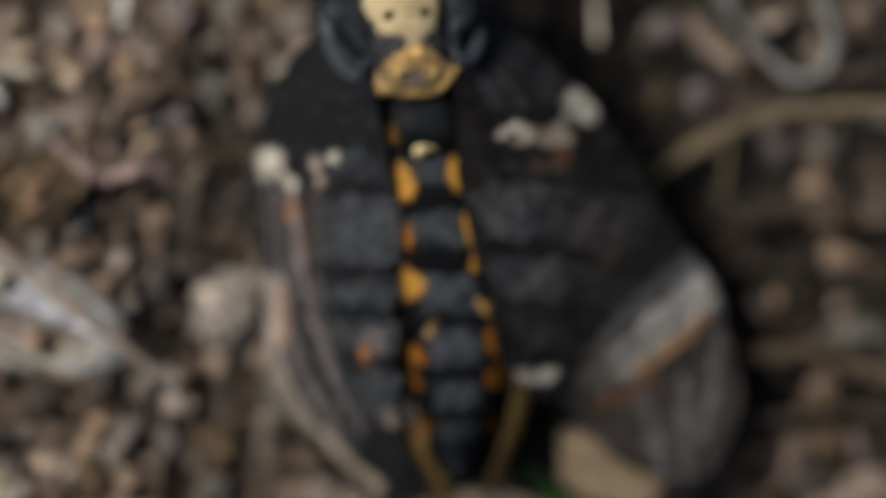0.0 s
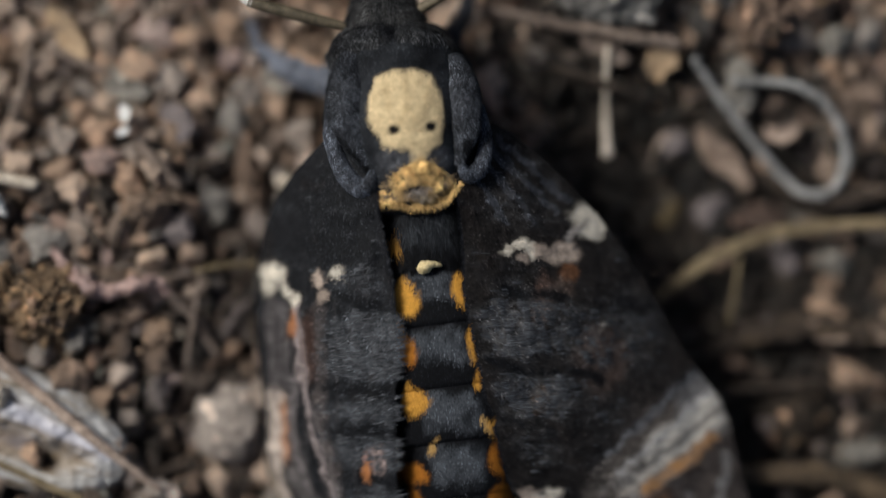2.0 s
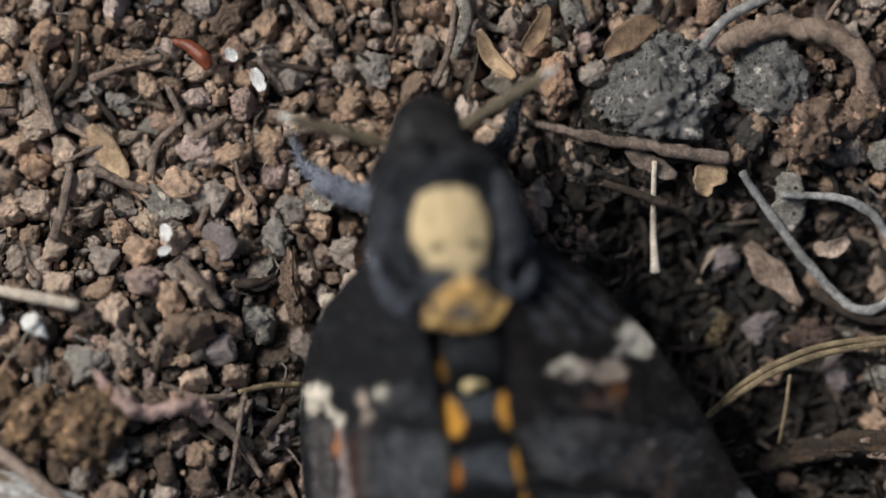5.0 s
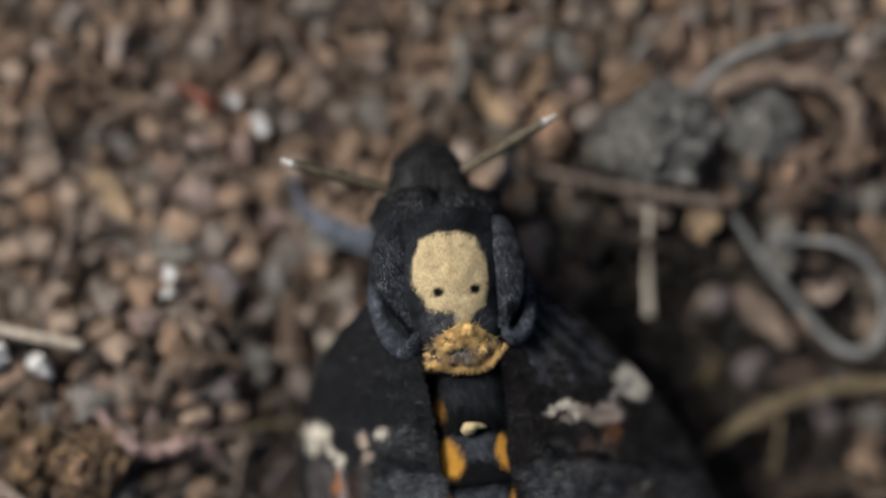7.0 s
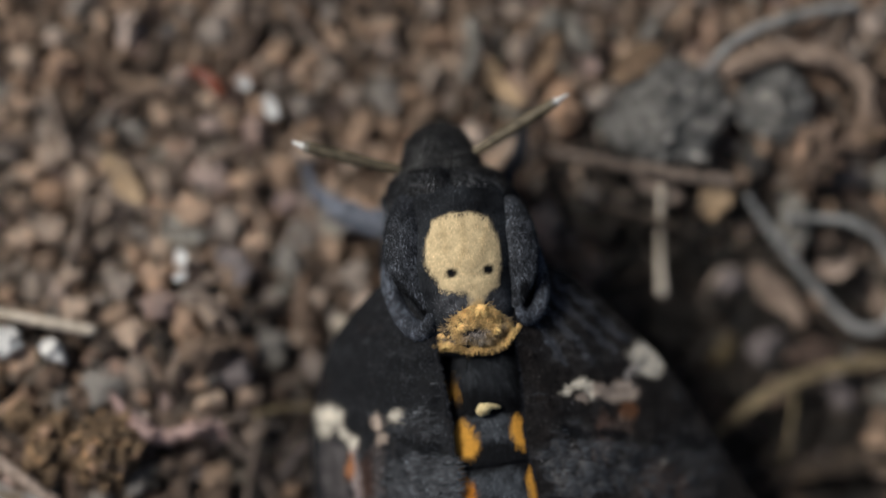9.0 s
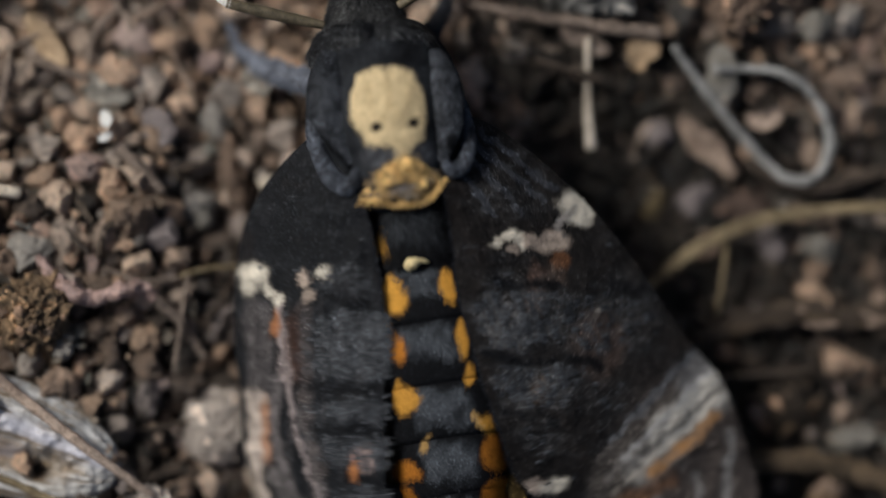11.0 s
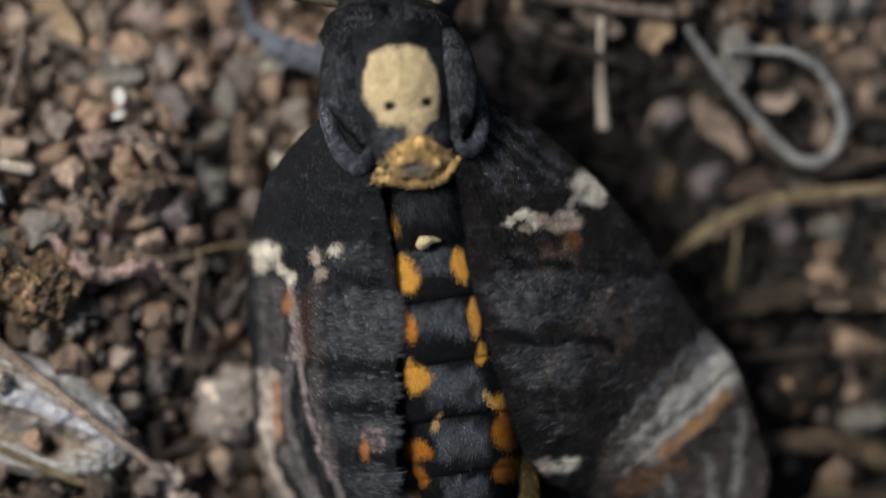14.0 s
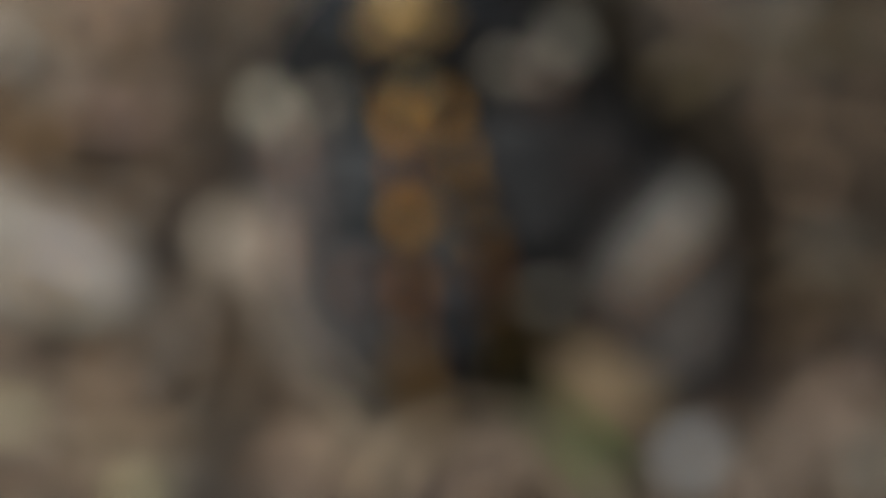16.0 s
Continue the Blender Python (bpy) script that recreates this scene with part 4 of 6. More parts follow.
thing("chestnut_shell", tube(rest([(-25.8, 35.9, 2.0), (-24.2, 35.4, 2.3), (-22.8, 34.3, 2.2), (-22.2, 33.3, 1.9)]), [0.25, 0.65, 0.8, 0.5], 10, 8, 0.05, 0.8), M_PUPA, "glossy chestnut-red insect shell fragment", "shell")


def seed_husk():
    """Half of a dry pod: a papery white dome with tan ribs along it and a torn brown hollow."""
    z0 = float(level(-32, -16))
    at = (-32, -16, z0)
    base = new("seed_husk")
    base.location = [q * MM for q in at]
    ax, sd = np.array([0.95, -0.31, 0.0]), np.array([0.31, 0.95, 0.0])
    o, nt, nv, long = np.array([-45.7, -11.2, 0.0]), 90, 60, 22.6
    t, v = np.linspace(0, 1, nt), np.linspace(-1, 1, nv)
    w = 5.7 * np.clip(1 - (np.clip(t - 0.35, 0, 1) / 0.655) ** 2.6, 0, 1) ** 0.55 + 0.1
    rise = lambda a, b: z0 + 1.5 + 3.4 * (1 - (0.94 * b) ** 2) ** 0.7 * np.sqrt(np.clip(1 - (np.clip(a - 0.3, 0, 1) / 0.72) ** 2, 0, 1))
    g = o + ax * (t * long)[:, None, None] + sd * (w[:, None] * v[None])[..., None]
    p = g.reshape(-1, 3)
    tt, vv = np.repeat(t, nv), np.tile(v, nt)
    n1, n2, n3 = fbm(p, 0.45, 3), fbm(np.c_[tt * 5, vv * 11, 0 * tt], 1.0, 4), fbm(p + 40.0, 1.3, 4)
    open_side = np.exp(-(((vv + 0.28 + 0.08 * n1) / 0.3) ** 2)) * (1 - smooth_step(0.74, 0.9, tt + 0.06 * n1))
    hole = spot(tt + 0.02 * n3, vv + 0.08 * n3, 0.655, -0.42, 0.05, 0.14, 0, 0.5)
    crust = smooth_step(0.82, 0.98, tt + 0.05 * n3)
    g[..., 2] = (rise(tt, vv) - 2.3 * open_side - 1.2 * hole + 0.2 * n1 + 0.22 * n2 + (0.15 + 0.4 * crust) * n3).reshape(nt, nv)
    c = np.tile(np.array([0.52, 0.51, 0.5]), (len(p), 1)) * (0.85 + 0.5 * n2)[:, None]
    c = lay(c, 0.8 * smooth_step(0.05, 0.35, n3), (0.3, 0.27, 0.235))
    c = lay(c, 0.85 * np.exp(-(((vv - 0.2 + 0.25 * (tt - 0.6)) / 0.17) ** 2)) * smooth_step(0.3, 0.5, tt), (0.66, 0.65, 0.72))
    c = lay(c, 1.1 * open_side * (0.75 + 0.6 * n2), (0.24, 0.17, 0.1))
    c = lay(c, spot(tt, vv, 0.5, -0.2, 0.12, 0.16, 0, 0.5) * (0.6 + 0.5 * n1), (0.2, 0.175, 0.18))
    c = lay(c, 0.8 * np.exp(-(((vv + 0.72) / 0.09) ** 2)) * (0.8 + 0.6 * n2), (0.62, 0.6, 0.56))
    c = lay(c, 0.7 * crust * smooth_step(-0.2, 0.3, n3), (0.34, 0.345, 0.35))
    c = lay(c, 0.9 * smooth_step(0.2, 0.4, fbm(np.c_[tt * 4 + 4.0, vv * 9.0, 0 * tt], 1.0, 4)), (0.2, 0.145, 0.09))
    # dark inside of the hole, its shade put into the dented shell's colour
    c = lay(c, hole, (0.04, 0.025, 0.015))
    part("shell", thick(g, 0.35), M_TINTED_HUSK, base, "papery white fibrous husk with a torn brown hollow", at, np.vstack([c, c * 0.6]), base=at)
    low = [(-45.6, -14.6, z0 + 2.6), (-41.0, -16.6, z0 + 2.9), (-36.9, -18.3, z0 + 3.1), (-33.9, -19.5, z0 + 3.2), (-30.6, -20.9, z0 + 2.9), (-27.1, -22.0, z0 + 2.0)]
    high = [(-47.5, -0.6, z0 + 4.6), (-42.2, -4.4, z0 + 5.2), (-37.0, -8.2, z0 + 4.4), (-34.0, -10.6, z0 + 4.4), (-31.2, -12.7, z0 + 5.0), (-27.0, -15.9, z0 + 4.9), (-21.9, -19.6, z0 + 3.2), (-20.7, -20.4, z0 + 2.7)]
    for q, r, m, label in ((high, 0.55, M_PINKSTRAW, "pinkish tan stiff rib"), (low, 0.42, M_STRAW, "tan stiff rib")):
        part("rib", tube(q, [r * 1.3, r * 1.2, r * 1.1, r, r, r * 0.95, r * 0.7, r * 0.4][: len(q)], 12, 9, 0.25), m, base, label, at, base=at)
    v, f = lump(91, 3, 0.4, 0.2)
    part("stub", (v * np.array([1.3, 1.5, 1.1]) + (-37.2, -11.2, z0 + 5.0), f), M_PALE, base, "pale broken stub", at, base=at)
    return tagged(base, "dry white seed husk with tan ribs lying torn open", "husk")


seed_husk()

# ---- paler lumps and stalks behind the moth's tail ----
thing("pale_stalk", tube(rest([(-47.0, -33.8, 1.8), (-40.0, -33.2, 2.2), (-34.8, -33.3, 2.0)]), [0.7, 0.8, 0.5], 9, 8, 0.15), M_PALE, "thick pale stalk lying on the soil", "stalk")
thing("brown_root", tube(rest([(-34.0, -36.2, 1.4), (-28.0, -35.0, 1.9), (-21.0, -34.6, 2.0), (-16.5, -36.0, 1.6)]), [0.9, 1.1, 1.2, 0.8], 10, 12, 0.4), M_TANROOT, "light brown root lying on the soil", "root")
stone("pale_stone", -24.5, -40.5, (7.0, 5.4, 3.8), M_YELLOW, "pale yellow-tan stone on the soil", "stone", 121, 0, 0.2)
stone("soil_clod", 46.5, -34.0, (6.4, 7.0, 4.6), M_PINK_CLOD, "pinkish brown clod of soil by the roots", "clod", 123, 0, 0.3, 4, 0.3, 0.3, 0, 0.35)
stone("soil_clod", -9.0, -38.0, (7.6, 5.8, 4.2), M_PINK_CLOD, "pinkish brown clod of soil behind the moth", "clod", 127, 40, 0.3, 4, 0.3, 0.3, 0, 0.35)
stone("soil_clod", -16.0, -28.0, (6.0, 7.2, 4.0), M_BROWN_CLOD, "brown fibrous clod beside the wing tip", "clod", 129, 10, 0.4, 4, 0.3, 0.3, 20, 0.4)
stone("soil_clod", 51.5, -30.0, (6.0, 5.0, 4.2), M_PINK_CLOD, "pinkish brown clod of soil by the roots", "clod", 131, 20, 0.3, 4, 0.3, 0.3, 0, 0.35)
stone("soil_clod", 41.0, -41.5, (7.0, 5.0, 4.2), M_PINK_CLOD, "pinkish brown clod of soil by the roots", "clod", 133, 50, 0.3, 4, 0.3, 0.3, 0, 0.35)
stone("soil_clod", 12.5, -37.6, (6.2, 4.6, 3.6), M_PINK_CLOD, "pinkish brown clod of soil under the arching root", "clod", 137, 0, 0.3, 4, 0.3, 0.3, 0, 0.35)
stone("soil_clod", -2.5, -35.4, (5.2, 4.2, 3.4), M_TANROOT, "yellowish brown clod of soil behind the wings", "clod", 139, 0, 0.3, 4, 0.3, 0.3, 0, 0.35)
gen = np.random.default_rng(17)
LUMPS = [(-44.0, -24.5), (-38.5, -26.8), (-31.5, -28.0), (-26.0, -24.4), (-21.5, -20.5), (-33.0, -38.8), (-45.0, -38.0), (-27.5, -31.0), (-18.0, -40.0), (-2.0, -42.0), (30.0, -40.5), (47.0, -25.5), (54.0, -37.0), (43.0, -28.5)]
for k, (x, y) in enumerate(LUMPS):
    size = gen.uniform(3.4, 5.6)
    stone("soil_clod", x, y, (size, size * gen.uniform(0.7, 0.95), size * 0.7), (M_CRUST, M_PINK_CLOD, M_RED_CLOD, M_BROWN_CLOD)[k % 4],
          ("pale grey-brown clod of soil", "pinkish brown clod of soil", "reddish crumbly clod of soil", "brown fibrous clod of soil")[k % 4] + " among the crumbs", "clod", 160 + k, 40 * k, 0.2, 4, 0.5, 0.2, 0, 0.25)


# ---- the moth ----
BODY = (5.0, 5.0, 0.0)
LAT = np.array([0.985, 0.165, 0.0])      # across the body
FWD = np.array([-0.165, 0.985, 0.0])     # towards the head
BLACK, SLATE = np.array([0.0055, 0.0058, 0.007]), np.array([0.049, 0.0545, 0.062])
CREAM, OCHRE, ORANGE = np.array([0.64, 0.50, 0.29]), np.array([0.64, 0.39, 0.14]), np.array([0.58, 0.285, 0.048])


def loft(stations, nu, nv, power=2.0):
    """A rounded body through rows of x, y, z, half width, half height; rings stand across the body."""
    s = spline(stations, nu)
    a = np.linspace(0, 2 * np.pi, nv, endpoint=False)
    c, d = np.cos(a), np.sin(a)
    ex, ez = np.sign(c) * np.abs(c) ** (2 / power), np.sign(d) * np.abs(d) ** (2 / power)
    w, h = np.maximum(s[:, 3], 0.05), np.maximum(s[:, 4], 0.05)
    v = s[:, None, :3] + LAT * (w[:, None] * ex[None])[..., None] + np.array([0, 0, 1.0]) * (h[:, None] * ez[None])[..., None]
    f = grid_faces(nu, nv, True)
    v = np.vstack([v.reshape(-1, 3), s[0, :3], s[-1, :3]])
    f += [(j, nu * nv, (j + 1) % nv) for j in range(nv)]
    f += [((nu - 1) * nv + j, (nu - 1) * nv + (j + 1) % nv, nu * nv + 1) for j in range(nv)]
    return outward(v, f)


def warp(v, amount, scale):
    q = np.c_[v[:, 0], v[:, 1], v[:, 2] * 0.3]
    return v[:, 0] + amount * fbm(q, scale, 3), v[:, 1] + amount * fbm(q + 31.0, scale, 3)


def hairs(geo, tint, count, length, width, seed, lean=0.75, flow=(0.165, -0.985, 0.0), where=None, spread=0.35, glint=0.6):
    """Single tapered hairs on the upper faces of a body, leaning along flow; returns geo and tint."""
    gen = np.random.default_rng(seed)
    v = np.asarray(geo[0], float)
    quads = np.array([q for q in geo[1] if len(q) == 4])
    a, b, c, d = (v[quads[:, k]] for k in range(4))
    n = np.cross(c - a, d - b)
    area = np.linalg.norm(n, axis=1)
    n /= area[:, None] + 1e-12
    mid = (a + b + c + d) / 4
    ok = (n[:, 2] > 0.1)
    if where is not None:
        ok &= where(mid)
    w = area * ok
    pick = gen.choice(len(quads), count, p=w / w.sum())
    u, t = gen.random((count, 1)), gen.random((count, 1))
    p = (a[pick] * (1 - u) + b[pick] * u) * (1 - t) + (d[pick] * (1 - u) + c[pick] * u) * t
    m = n[pick]
    f = (flow(p) if callable(flow) else np.asarray(flow)) + gen.normal(0, spread, (count, 3))
    f -= m * (f * m).sum(1)[:, None]
    f /= np.linalg.norm(f, axis=1)[:, None] + 1e-9
    way = m * (1 - lean) + f * lean
    way /= np.linalg.norm(way, axis=1)[:, None]
    side = np.cross(way, m)
    side /= np.linalg.norm(side, axis=1)[:, None] + 1e-9
    ln = length * gen.uniform(0.6, 1.3, (count, 1))
    w2 = width * gen.uniform(0.7, 1.2, (count, 1)) / 2
    verts = np.stack([p - side * w2 - m * 0.03, p + side * w2 - m * 0.03, p + way * ln * 0.55 + side * w2 * 0.7, p + way * ln * 0.55 - side * w2 * 0.7, p + way * ln - m * 0.12 * ln], 1).reshape(-1, 3)
    k = np.arange(count)[:, None] * 5
    faces = np.hstack([k, k + 1, k + 2, k + 3]).tolist() + np.hstack([k + 3, k + 2, k + 4]).tolist()
    own = np.asarray(tint)[quads[pick, 0]]
    col = own * np.exp(glint * (1 - 0.75 * smooth_step(0.05, 0.3, own.max(1)))[:, None] * gen.normal(0, 1.1, (count, 1)).clip(-2, 2.4))
    return (verts, faces), np.repeat(np.clip(col, 0.004, 1), 5, 0)


def furred(name, geo, tint, parent, material, label, count, length, width, seed, at=BODY, base=BODY, fur="fur", **more):
    """A body part with its coat of hair as a sub-part."""
    ob = part(name, geo, material, parent, label, at, tint, base=base)
    if count:
        g, t = hairs(geo, tint, count, length, width, seed, **more)
        part(fur, g, M_HAIR, ob, "", at, t, base=at)
    return ob


def shape(x, y, corners, soft=0.22):
    """1 inside an outline of corners, 0 outside, with a soft rim."""
    inside, near = np.zeros(len(x), bool), np.full(len(x), 1e9)
    for (ax, ay), (bx, by) in zip(corners, corners[1:] + corners[:1]):
        dx, dy = bx - ax, by - ay
        k = np.clip(((x - ax) * dx + (y - ay) * dy) / (dx * dx + dy * dy), 0, 1)
        near = np.minimum(near, np.hypot(x - ax - k * dx, y - ay - k * dy))
        inside ^= ((ay > y) != (by > y)) & (x < dx * (y - ay) / (dy if dy else 1e-9) + ax)
    return smooth_step(-soft, soft, np.where(inside, near, -near))


def thorax_tint(v):
    x, y = warp(v, 0.16, 0.8)
    q = np.c_[v[:, 0], v[:, 1], v[:, 2]]
    t = lay(np.tile(BLACK, (len(v), 1)), 0.35 + 0.5 * fbm(q, 0.35, 3), SLATE * 0.75)
    up = smooth_step(10, 13, v[:, 2])
    grain = fbm(q + 7, 0.8, 3)[:, None]
    skull = shape(x, y, [(0.1, 21.2), (1.8, 22.0), (3.7, 22.35), (5.6, 21.7), (6.8, 19.4), (7.0, 17.6), (6.8, 15.0), (5.7, 14.3), (5.2, 12.9), (4.1, 12.9), (3.8, 14.2), (1.1, 14.6), (0.8, 15.5), (-0.5, 16.9), (-0.4, 19.0)], 0.16)
    t = lay(t, skull * up, CREAM)
    t = t + (skull * up)[:, None] * CREAM * 0.12 * grain
    for a in ((3.2, 21.6, 3.3, 18.4), (3.3, 18.4, 2.6, 16.8), (3.4, 18.6, 4.4, 17.0), (1.2, 20.6, 1.6, 18.2), (5.4, 20.8, 5.2, 18.6)):
        t = lay(t, 0.3 * streak(x, y, *a, 0.22, 0.7) * skull * up, CREAM * np.array([0.62, 0.55, 0.45]))
    # the ashen gap between the skull and the tuft below it
    x, y = warp(v + 5.0, 0.5, 0.9) - np.array([[5.0], [5.0]])
    for a in ((2.3, 13.2, 1.7, 1.2, 1.0), (6.8, 13.5, 1.1, 1.1, 1.0)):
        t = lay(t, a[4] * spot(x, y, a[0], a[1], a[2], a[3], 0, 0.5) * up * (0.7 + 0.6 * fbm(q + 3, 1.4, 3)), (0.085, 0.087, 0.095))
    t = lay(t, 0.7 * spot(x, y, 4.7, 12.7, 0.8, 0.8, 0, 0.4) * up, OCHRE)
    for a in ((2.1, 16.15), (5.75, 16.6)):
        t = lay(t, spot(v[:, 0], v[:, 1], a[0], a[1], 0.58, 0.48, 10, 0.3) * up, BLACK)
    return t


DARK_ORANGE, OLIVE = np.array([0.38, 0.14, 0.02]), np.array([0.13, 0.095, 0.032])
# Spots along both sides of the abdomen: x, y, the two radii, turn, taper towards the head, colour.
SPOTS = [(3.9, -0.1, 1.15, 2.0, 16, 0.2, ORANGE), (9.3, 0.8, 0.8, 1.7, 16, 0.0, ORANGE), (3.8, -4.8, 0.85, 2.2, 24, 0.5, DARK_ORANGE * 1.2), (10.7, -4.4, 0.55, 1.9, 6, 0.0, ORANGE), (11.5, -7.8, 0.5, 1.05, 0, 0.0, ORANGE),
         (4.9, -10.1, 1.15, 1.7, 30, 0.75, ORANGE * 0.85), (13.5, -12.8, 1.3, 0.9, 0, -0.4, ORANGE), (12.3, -12.6, 0.3, 1.1, 35, 0.0, OCHRE), (7.1, -14.9, 0.4, 0.85, -20, 0.3, OCHRE * 0.55), (5.2, -17.5, 1.6, 1.0, 0, 0.4, DARK_ORANGE * 0.85),
         (14.2, -15.5, 1.6, 1.9, -8, 0.1, DARK_ORANGE * 0.9), (4.9, -20.2, 1.5, 1.0, 0, 0.3, DARK_ORANGE * 0.65), (14.6, -19.3, 1.9, 1.2, 10, 0.1, DARK_ORANGE * 0.8), (6.2, -24.6, 1.3, 1.1, 0, 0.2, DARK_ORANGE * 0.35), (14.4, -24.0, 1.4, 1.2, 0, 0.2, DARK_ORANGE * 0.4)]
ABD_Y = [9.6, 3.0, -2.8, -8.9, -14.2, -19.8, -23.6, -27.0, -30.2]


def abdomen_at(y):
    """The abdomen's middle, half width and top at y."""
    c = np.interp(y, [-30, -20, -15, -10, -5, 0, 6], [10.4, 10.1, 9.5, 8.5, 7.4, 6.4, 5.6])
    w = np.interp(y, [-30.4, -29.4, -27, -23, -19, -14, -8, 0, 7], [0.5, 2.2, 3.8, 4.9, 5.8, 6.3, 6.5, 6.2, 5.6])
    z = np.interp(y, [-30, -27, -20, -12, -5, 4, 7, 10], [7.5, 9.6, 12.2, 14.0, 14.8, 14.3, 14.2, 13.8])
    return c, w, z


THORAX = [(1.5, 27.2, 9.6, 0.4, 0.4), (1.6, 26.4, 9.6, 3.6, 3.6), (1.9, 25.2, 9.5, 5.3, 5.4), (2.2, 22.6, 9.2, 6.9, 7.2), (2.7, 19.2, 9.0, 7.8, 8.3), (3.1, 15.8, 9.0, 7.9, 8.5),
          (3.8, 12.4, 9.0, 7.0, 8.0), (4.7, 9.6, 9.0, 5.9, 7.1), (5.3, 8.0, 8.9, 4.4, 5.2), (5.5, 7.4, 8.8, 0.5, 0.5)]


def thorax_tuft(base):
    """The flaring ochre brush across the thorax's hind edge, wider than the thorax's crest."""
    top = [(0.2, 9.2), (0.9, 10.2), (1.9, 11.3), (3.1, 12.3), (4.2, 13.0), (5.4, 13.1), (6.6, 12.7), (7.6, 12.0), (8.7, 11.4)]
    low = [(0.2, 8.8), (1.1, 8.8), (2.3, 8.8), (3.6, 8.7), (5.2, 8.7), (6.6, 8.9), (7.5, 9.5), (8.2, 10.2), (8.6, 11.0)]
    nu, nv = 70, 34
    a, b = spline([(*q, 0) for q in top], nu), spline([(*q, 0) for q in low], nu)
    k = np.linspace(0, 1, nv)
    g = a[:, None] * (1 - k)[None, :, None] + b[:, None] * k[None, :, None]
    x, y = g[..., 0], g[..., 1]
    st = np.array(THORAX)[::-1]
    c, w, h = (np.interp(y, st[:, 1], st[:, i]) for i in (0, 3, 4))
    crest = 9.0 + h * np.sqrt(np.clip(1 - ((x - c) / w) ** 2, 0.02, 1))
    g[..., 2] = np.maximum(crest + 0.25, 15.7 - 0.03 * (x - 4.7) ** 2) + 0.3 * fbm(g.reshape(-1, 3), 0.9, 3).reshape(nu, nv)
    p = g.reshape(-1, 3)
    x, y = warp(p, 0.5, 0.9)
    t = np.tile(OCHRE * np.array([1.15, 1.22, 1.35]), (len(p), 1)) * (1 + 0.8 * fbm(p + 7, 0.9, 3))[:, None]
    x, y = x + 0.3 * fbm(p + 11, 1.6, 2), y + 0.3 * fbm(p + 19, 1.6, 2)
    for cx, cy, rx, ry, m in ((4.7, 10.4, 1.45, 1.0, 0.95), (2.1, 9.8, 0.8, 0.45, 0.9), (1.5, 11.0, 0.9, 0.7, 0.8), (7.1, 10.9, 0.35, 0.9, 0.85), (7.9, 12.0, 0.6, 0.5, 0.85), (6.2, 9.2, 0.7, 0.3, 0.5), (3.4, 9.0, 0.7, 0.3, 0.45), (3.6, 11.7, 0.35, 0.5, 0.5), (5.9, 12.2, 0.3, 0.6, 0.4)):
        t = lay(t, m * spot(x, y, cx, cy, rx, ry, 0, 0.5), (0.07, 0.066, 0.068))
    t = lay(t, 0.7 * spot(x, y, 4.9, 9.9, 0.7, 0.4, 0, 0.5), (0.3, 0.25, 0.19))
    t = lay(t, 0.45 * smooth_step(0.72, 1.0, np.tile(k, nu)), OCHRE * 0.4)
    n = len(p)
    ob = part("hind_tuft", thick(g, 0.5), M_FUR, base, "ochre tuft flaring across the thorax's hind edge", BODY, np.vstack([t, np.tile(OCHRE * 0.2, (n, 1))]), base=BODY)
    sheet = (p, grid_faces(nu, nv))
    q = sheet[1][0]
    if np.cross(p[q[2]] - p[q[0]], p[q[3]] - p[q[1]])[2] < 0:
        sheet = (p, [f[::-1] for f in sheet[1]])
    spray = lambda m: np.c_[(m[:, 0] - 4.9) * 0.22, -0.9 + 0.05 * np.abs(m[:, 0] - 4.9) ** 1.3, np.zeros(len(m))]
    h, c = hairs(sheet, t, 4600, 0.75, 0.08, 8, lean=0.84, flow=spray, spread=0.5, glint=0.7)
    part("fur", h, M_HAIR, ob, "", BODY, c, base=BODY)


